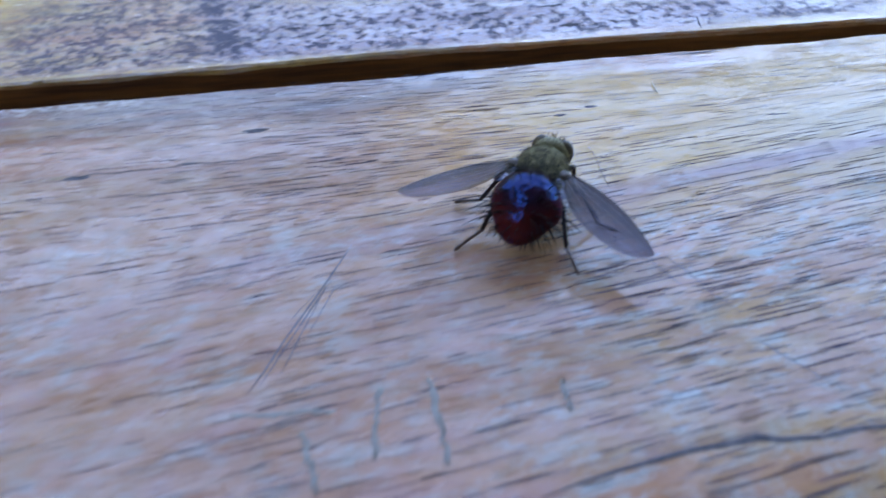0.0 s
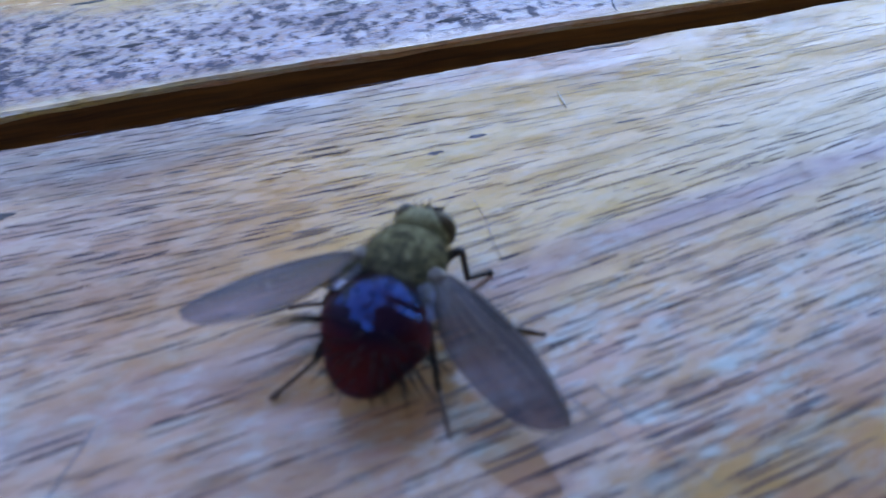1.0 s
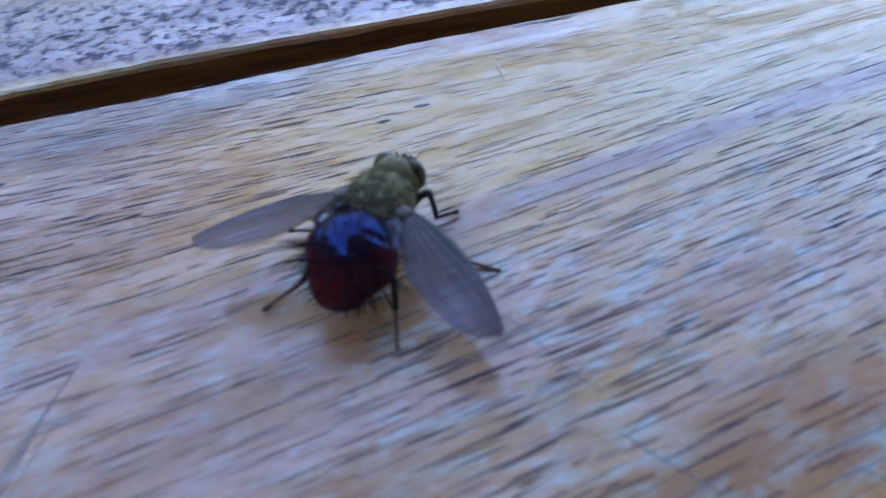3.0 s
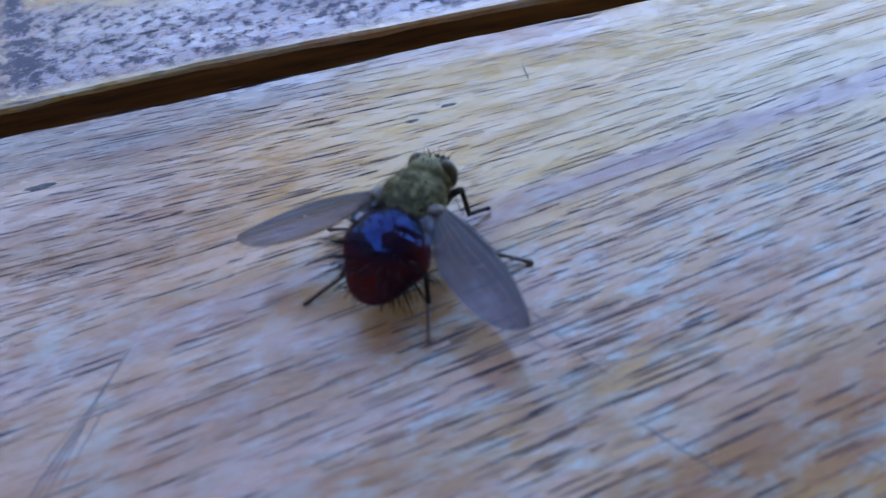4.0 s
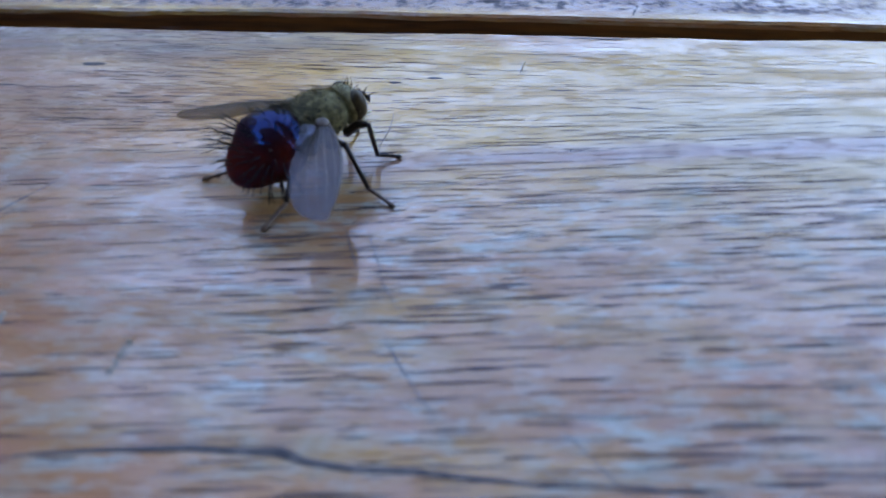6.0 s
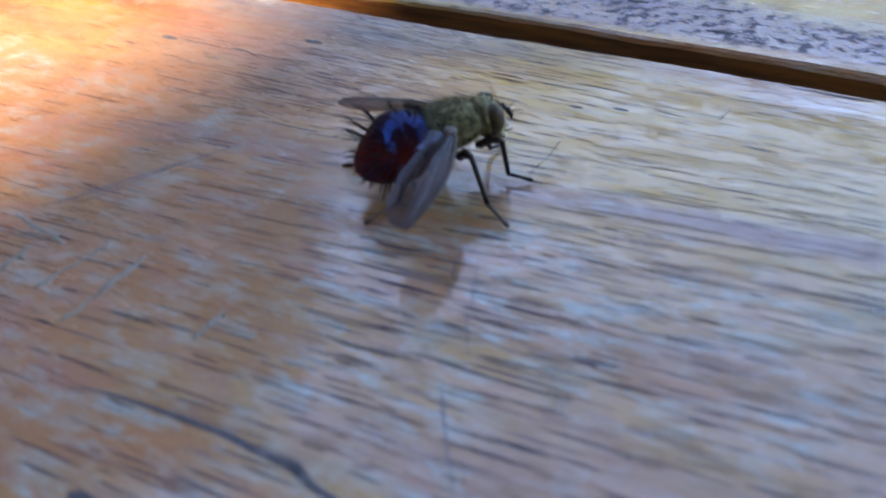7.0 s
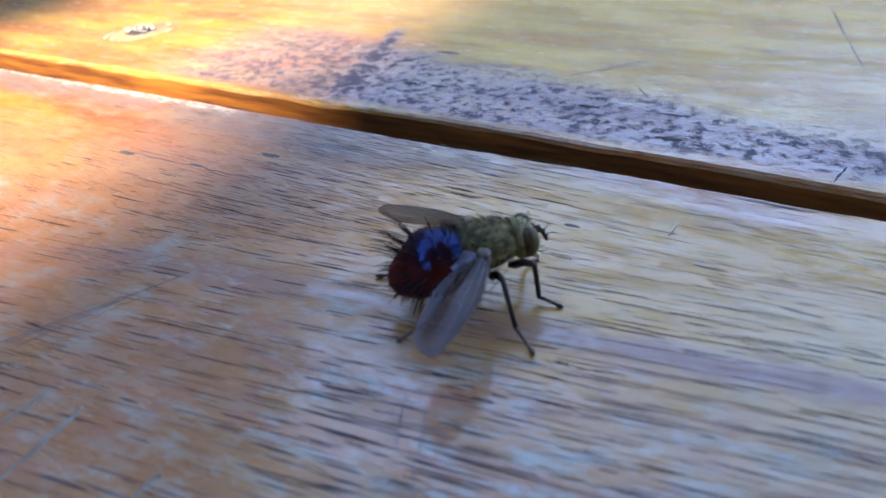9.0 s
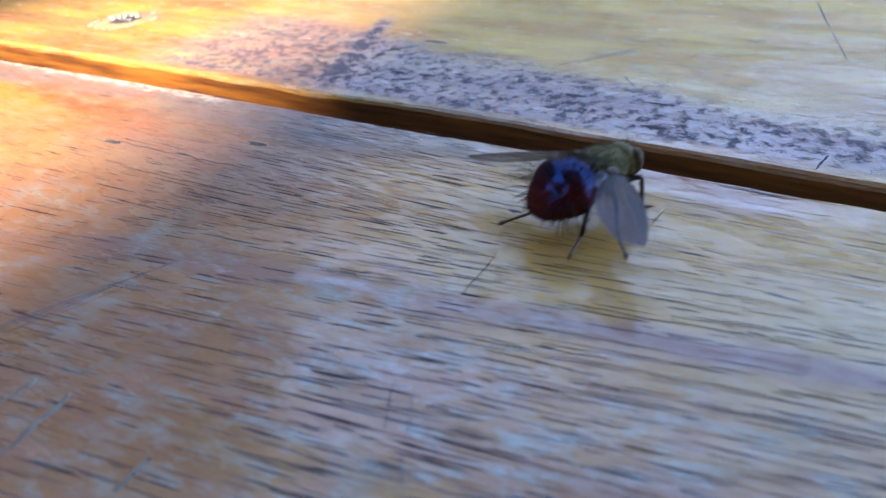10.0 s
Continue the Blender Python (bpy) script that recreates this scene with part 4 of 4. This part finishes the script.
for k in range(70):
    a, s = rng.uniform(15, 165), rng.uniform(-0.85, 0.75)
    c = math.sqrt(1 - s * s)
    n = Vector((c * math.cos(radians(a)), s, c * math.sin(radians(a))))
    p = TH_C + TH_TILT @ Vector([n[i] * TH_R[i] for i in range(3)])
    side = abs(math.cos(radians(a))) > 0.55 or s < -0.4
    bristle(bm, p, n + Vector((0, -1.4, 0.1)), rng.uniform(0.8, 1.5) if side else rng.uniform(0.25, 0.5), 0.028 if side else 0.018, 0.3)
for k in range(10):
    a = radians(180 + 180 * k / 9)
    bristle(bm, (1.9 * math.cos(a), 0.75 + 1.05 * math.sin(a), 5.95), (math.cos(a), math.sin(a) - 0.6, 0.55), rng.uniform(1.3, 2.0), 0.045, 0.5)
part("bristles", bm, BRISTLE, thorax)
bm = bmesh.new()
for k in range(320):
    a = radians(rng.uniform(160, 380))
    q = rng.uniform(0.2, 1.0)
    bristle(bm, (2.0 * q * math.cos(a), 0.75 + 1.15 * q * math.sin(a), 5.75 + 0.35 * q * math.sin(a) + 0.62 * math.sqrt(max(0.0, 1 - q * q)) - 0.1), (0.8 * math.cos(a), math.sin(a) - 0.4, 0.4), rng.uniform(0.4, 0.95), 0.02, 0.4, 3)
part("fringe", bm, BRISTLE, scutellum)
bm = bmesh.new()
for k in range(2600):
    a, s = rng.uniform(-35, 215), rng.uniform(-0.95, 0.95)
    c = math.sqrt(1 - s * s)
    n = Vector((c * math.cos(radians(a)), s, c * math.sin(radians(a))))
    p = TH_C + TH_TILT @ Vector([n[i] * TH_R[i] for i in range(3)])
    bristle(bm, p, n + Vector((rng.uniform(-.3, .3), -0.5, rng.uniform(-.2, .3))), rng.uniform(0.22, 0.60), 0.010, 0.2, 3)
for s in (-1, 1):
    for k in range(240):
        p = Vector((s * rng.uniform(1.9, 2.7), rng.uniform(0.2, 2.6), rng.uniform(4.7, 5.9)))
        bristle(bm, p, (s * rng.uniform(0.3, 1.0), rng.uniform(-0.9, 0.1), rng.uniform(-0.1, 0.8)), rng.uniform(0.4, 0.9), 0.014, 0.3, 3)
part("fine_hairs", bm, plain("golden_down", (0.085, 0.073, 0.028), (0.19, 0.165, 0.072), 2.0, 0.8), thorax)

# head: eyes to the sides, dusted brow between, pale face below
HD = Vector((0.0, 6.25, 5.15))
head = part("head", ellipsoid(bmesh.new(), HD, (2.0, 1.25, 1.75), None, 32, 24), plain("dusty_olive_brow", (0.12, 0.10, 0.035), (0.26, 0.23, 0.10), 1.6, 0.65, 0, 0.1, 0.1), fly, "olive head with large brown eyes")
for s in (-1, 1):
    part("eye", ellipsoid(bmesh.new(), HD + Vector((1.18 * s, 0.38, 0.16)), (0.98, 0.92, 1.42), Matrix.Rotation(radians(14 * s), 3, "Z"), 26, 18), EYE, head, "olive-brown compound eye")
    part("antenna", tube(bmesh.new(), [HD + Vector((0.25 * s, 1.1, 0.55)), HD + Vector((0.32 * s, 1.75, 0.55)), HD + Vector((0.36 * s, 2.15, 0.05)), HD + Vector((0.38 * s, 2.25, -0.45))], [0.16, 0.2, 0.26, 0.10], 8), LEG, head)
    part("arista", tube(bmesh.new(), [HD + Vector((0.36 * s, 2.1, 0.15)), HD + Vector((0.62 * s, 2.7, 0.40)), HD + Vector((0.85 * s, 3.1, 0.35))], [0.05, 0.035, 0.012], 5), LEG, head)
part("face", ellipsoid(bmesh.new(), HD + Vector((0, 0.80, -0.60)), (1.25, 0.95, 1.2), None, 20, 14), FACE, head, "pale yellowish face")
part("proboscis", tube(bmesh.new(), [HD + Vector((0, 0.7, -1.4)), HD + Vector((0, 1.1, -1.9)), HD + Vector((0, 1.7, -2.1))], [0.32, 0.26, 0.30], 8), FACE, head)
for s in (-1, 1):
    part("palp", tube(bmesh.new(), [HD + Vector((0.35 * s, 1.1, -1.2)), HD + Vector((0.4 * s, 1.7, -1.45)), HD + Vector((0.42 * s, 2.3, -1.35))], [0.10, 0.12, 0.10], 6), FACE, head)
bm = bmesh.new()
for k in range(30):
    x = rng.uniform(-0.9, 0.9)
    p = HD + Vector((x, rng.uniform(-0.4, 0.9), 1.62 - 0.25 * abs(x)))
    bristle(bm, p, (x * 0.5, rng.uniform(-0.2, 0.9), 1.0), rng.uniform(0.3, 0.85), 0.024, 0.2)
part("bristles", bm, BRISTLE, head)
bm = bmesh.new()
for k in range(160):
    a = rng.uniform(0, 2 * math.pi)
    p = HD + Vector((1.55 * math.cos(a), -0.75 - rng.uniform(0, 0.2), 1.45 * math.sin(a)))
    bristle(bm, p, (math.cos(a), -0.3, math.sin(a)), rng.uniform(0.3, 0.7), 0.016, 0.2, 3)
for k in range(420):
    n = Vector((rng.uniform(-1, 1), rng.uniform(-0.8, 1), rng.uniform(-0.3, 1))).normalized()
    bristle(bm, HD + Vector((n.x * 1.9, n.y * 1.2, n.z * 1.7)), n + Vector((0, 0.2, 0.3)), rng.uniform(0.2, 0.55), 0.010, 0.2, 3)
part("ruff", bm, plain("pale_olive_down", (0.16, 0.135, 0.06), (0.32, 0.28, 0.15), 1.6, 0.8), head, "short pale olive down")

# wings
WING_LEN = 12.0


def wing_edges(s):
    """Front and rear edge of the wing, mm from its axis, at s from 0 (root) to 1 (tip)."""
    lead = 0.45 * (1 - s) + 1.25 * math.sin(math.pi * s) ** 0.8
    trail = -(0.5 + 2.2 * math.sin(math.pi * 0.5 * min(1.0, s / 0.48)) ** 1.2) if s < 0.48 else -2.7 * math.sqrt(max(0.0, 1 - ((s - 0.48) / 0.52) ** 3.0))
    return lead, trail


def wing_height(s, u):
    return 0.10 * math.sin(u * 9.0) * (1 - s) + 0.35 * math.sin(math.pi * s) * (1 - u * u) * 0.5


def wing(side):
    bm = bmesh.new()
    rows = []
    n, m = 30, 14
    for sign in (1, -1):
        sheet = []
        for i in range(n + 1):
            s = 0.02 + 0.978 * i / n
            lead, trail = wing_edges(s)
            row = []
            for j in range(m + 1):
                u = j / m
                x = trail + (lead - trail) * u
                row.append(bm.verts.new(Vector((side * x, s * WING_LEN, wing_height(s, u) + sign * 0.012)) * MM))
            sheet.append(row)
        rows.append(sheet)
    for sheet in rows:
        for a, b in zip(sheet, sheet[1:]):
            for j in range(m):
                bm.faces.new((a[j], a[j + 1], b[j + 1], b[j]))
    bmesh.ops.recalc_face_normals(bm, faces=bm.faces)
    ob = part("wing", bm, WING[side], fly, "smoky translucent wing held out to the side")
    # veins run from the root and fan out
    for u0, u1, s1, r in ((0.96, 0.985, 0.90, 0.12), (0.80, 0.93, 0.93, 0.05), (0.62, 0.78, 0.97, 0.05), (0.50, 0.52, 0.985, 0.04), (0.35, 0.30, 0.92, 0.04), (0.22, 0.12, 0.72, 0.035)):
        pts = []
        for k in range(13):
            s = 0.03 + (s1 - 0.03) * k / 12
            u = u0 + (u1 - u0) * (k / 12) ** 1.4
            lead, trail = wing_edges(s)
            pts.append((side * (trail + (lead - trail) * u), s * WING_LEN, wing_height(s, u)))
        part("vein", tube(bmesh.new(), pts, [r * 0.62 * (1 - 0.55 * k / 12) for k in range(13)], 5), VEIN, ob)
    for s0, ua, ub in ((0.52, 0.50, 0.70), (0.70, 0.30, 0.53)):
        lead, trail = wing_edges(s0)
        pts = [(side * (trail + (lead - trail) * u), (s0 + 0.02 * math.sin(u * 20)) * WING_LEN, wing_height(s0, u)) for u in (ua, (ua + ub) / 2, ub)]
        part("vein", tube(bmesh.new(), pts, [0.022] * 3, 5), VEIN, ob)
    return ob


def wing_pose(base, tip, fore):
    """The wing's y runs from base to tip, its x towards the front edge (mirrored for the left wing)."""
    d = (Vector(tip) - Vector(base)).normalized()
    side = 1 if tip[0] > 0 else -1
    x = Vector(fore)
    x = (x - d * x.dot(d)).normalized() * side
    z = x.cross(d)
    m = Matrix((x, d, z)).transposed().to_4x4()
    m.translation = Vector(base) * MM
    return m


WING_R = wing_pose((2.35, 2.55, 5.75), (12.6, -3.5, 4.35), (0.0, 1.0, 0.15))
WING_L = wing_pose((-2.35, 2.55, 5.75), (-12.3, -4.2, 3.6), (0.0, 1.0, -0.02))
for side, m in ((1, WING_R), (-1, WING_L)):
    w = wing(side)
    w.matrix_basis = m
    part("calypter", ellipsoid(bmesh.new(), (2.9 * side, 0.85, 5.3), (1.15, 1.35, 0.13), Matrix.Rotation(radians(26 * side), 3, "Y"), 18, 12), SCALE_M, fly, "whitish scale at the wing root, tinted with reflected sky blue")
    part("wing_root", ellipsoid(bmesh.new(), (2.45 * side, 2.5, 5.65), (0.75, 0.6, 0.4), None, 14, 10), VEIN, fly)

# legs: reference foot per leg, in the fly's own space
LEGS = {
    "front_right": ((1.15, 5.0, 3.3), (3.6, 9.2)), "front_left": ((-1.15, 5.0, 3.3), (-3.5, 9.1)),
    "middle_right": ((1.5, 3.1, 3.0), (9.3, 4.8)), "middle_left": ((-1.5, 3.1, 3.0), (-8.2, 1.2)),
    "rear_right": ((1.4, 2.3, 3.0), (5.4, -5.3)), "rear_left": ((-1.4, 2.3, 3.0), (-5.4, -5.9)),
}
leg_obs = {}


def leg(key):
    hip, foot = Vector(LEGS[key][0]), Vector((*LEGS[key][1], 0.16))
    v = foot - hip
    flat = Vector((v.x, v.y, 0))
    reach = flat.length
    out = flat.normalized()
    pair = key.split("_")[0]
    bend, rise, low = {"front": (0.46, 0.55, 0.56), "middle": (0.33, 0.9, 0.62), "rear": (0.38, 0.8, 0.60)}[pair]
    knee = out * reach * bend + Vector((0, 0, rise))
    ankle = out * reach * low + Vector((0, 0, v.z + 0.5))
    tip = out * reach + Vector((0, 0, v.z))
    bm = bmesh.new()
    tube(bm, [Vector((0, 0, 0)), out * reach * 0.10 + Vector((0, 0, 0.1)), knee * 0.55 + Vector((0, 0, 0.25)), knee * 0.9 + Vector((0, 0, 0.06)), knee], [0.30, 0.37, 0.37, 0.29, 0.25], 10)
    ob = part("leg", bm, LEG, fly, "dark jointed leg")
    ob.matrix_basis = Matrix.Translation(hip * MM)
    bm = tube(bmesh.new(), [knee, knee.lerp(ankle, 0.3), knee.lerp(ankle, 0.75), ankle], [0.24, 0.21, 0.21, 0.20], 8)
    r = random.Random(len(key))
    d = (ankle - knee).normalized()
    for k in range(34):
        q = knee.lerp(ankle, r.uniform(0.1, 0.98))
        side = d.orthogonal().normalized()
        side.rotate(Matrix.Rotation(r.uniform(0, 6.28), 3, d))
        bristle(bm, q, side + d * 0.9, r.uniform(0.35, 0.7), 0.025, 0.1, 3)
    part("tibia", bm, LEG, ob)
    pts = [ankle.lerp(tip, k / 10) + Vector((0, 0, 0.05 * math.sin(k / 10 * math.pi))) for k in range(11)]
    part("tarsus", tube(bmesh.new(), pts, [0.20, 0.15, 0.19, 0.14, 0.18, 0.14, 0.18, 0.14, 0.19, 0.24, 0.09], 7), FOOT if "front" not in key else LEG, ob)
    leg_obs[key] = ob
    return ob


for key in LEGS:
    leg(key)

# where the feet stand, in the fly's own space: seconds, x, y in mm
FEET = {
    "rear_left": [(0, -4.7, -5.4), (0.5, -5.4, -5.7), (1, -5.4, -6.5), (1.5, -6.0, -6.6), (2, -4.7, -5.2), (2.5, -4.4, -5.5), (3, -5.4, -5.7), (5.5, -5.6, -6.3), (7, -5.3, -5.9), (7.5, -6.0, -7.6), (8, -4.6, -6.1), (9.5, -4.8, -6.0), (9.6, -3.4, -6.2), (9.8, -3.8, -4.9), (10, -3.0, -6.9)],
    "rear_right": [(0, 7.6, -5.3), (0.5, 7.1, -5.6), (1, 7.3, -6.1), (1.5, 5.5, -5.4), (2, 5.6, -5.9), (3, 6.2, -6.4), (4.5, 4.9, -4.5), (5.5, 4.7, -4.4), (7, 4.3, -4.8), (7.5, 6.4, -3.2), (8, 5.9, -5.2), (9, 5.7, -6.6), (9.5, 5.1, -6.8), (9.6, 6.3, -2.8), (9.8, 5.5, -3.5), (10, 4.2, -2.5)],
    "middle_left": [(0, -9.2, 0.3), (0.5, -7.9, 1.6), (1, -7.6, 0.9), (2, -8.6, 0.7), (3, -8.0, 1.9), (5, -8.4, 1.5), (10, -8.4, 1.4)],
    "middle_right": [(0, 9.0, 3.2), (1, 8.9, 4.7), (2, 8.4, 5.2), (3, 7.9, 4.2), (4.5, 9.7, 5.1), (5.5, 9.4, 4.1), (7, 9.5, 5.0), (7.5, 6.8, 5.2), (8, 8.6, 3.7), (8.5, 10.1, 4.9), (9.5, 9.2, 4.7), (9.6, 10.4, 0.1), (9.8, 10.8, -0.5), (10, 10.2, -1.6)],
    "front_right": [(0, 3.3, 8.3), (1, 3.3, 7.9), (2, 3.1, 9.0), (3, 2.8, 7.8), (4.5, 3.2, 8.7), (7, 3.6, 9.2), (8, 5.1, 9.5), (9.5, 4.3, 9.3), (9.6, 5.3, 9.0), (9.8, 2.2, 11.0), (10, 3.3, 9.0)],
    "front_left": [(0, -3.3, 8.5), (5, -3.1, 8.7), (9.5, -3.3, 8.7), (9.8, -4.2, 8.0), (10, -3.0, 9.2)],
}


# the unseen leaf turns and lets the sun patch in
SHADE_SWING = [(0, 0.0), (5.7, 0.0), (6.75, 37.0), (10, 37.0)]  # seconds, degrees


def motions():
    walk(door, [(t, pose(HINGE_X, BACK_Y - 0.002, 0, 0, 0, a)) for t, a in SHADE_SWING])
    walk(fly, [(t, pose(x * MM, y * MM, 0, pitch, lean, yaw)) for t, x, y, yaw, pitch, lean in FLY])
    for key, rows in FEET.items():
        (hx, hy, hz), (fx, fy) = LEGS[key]
        rest = math.degrees(math.atan2(fy - hy, fx - hx))
        keyed = []
        for t, x, y in rows:
            turn = math.degrees(math.atan2(y - hy, x - hx)) - rest
            turn = (turn + 180) % 360 - 180
            keyed.append((t, pose(hx * MM, hy * MM, hz * MM, 0, 0, turn)))
        walk(leg_obs[key], keyed)


motions()
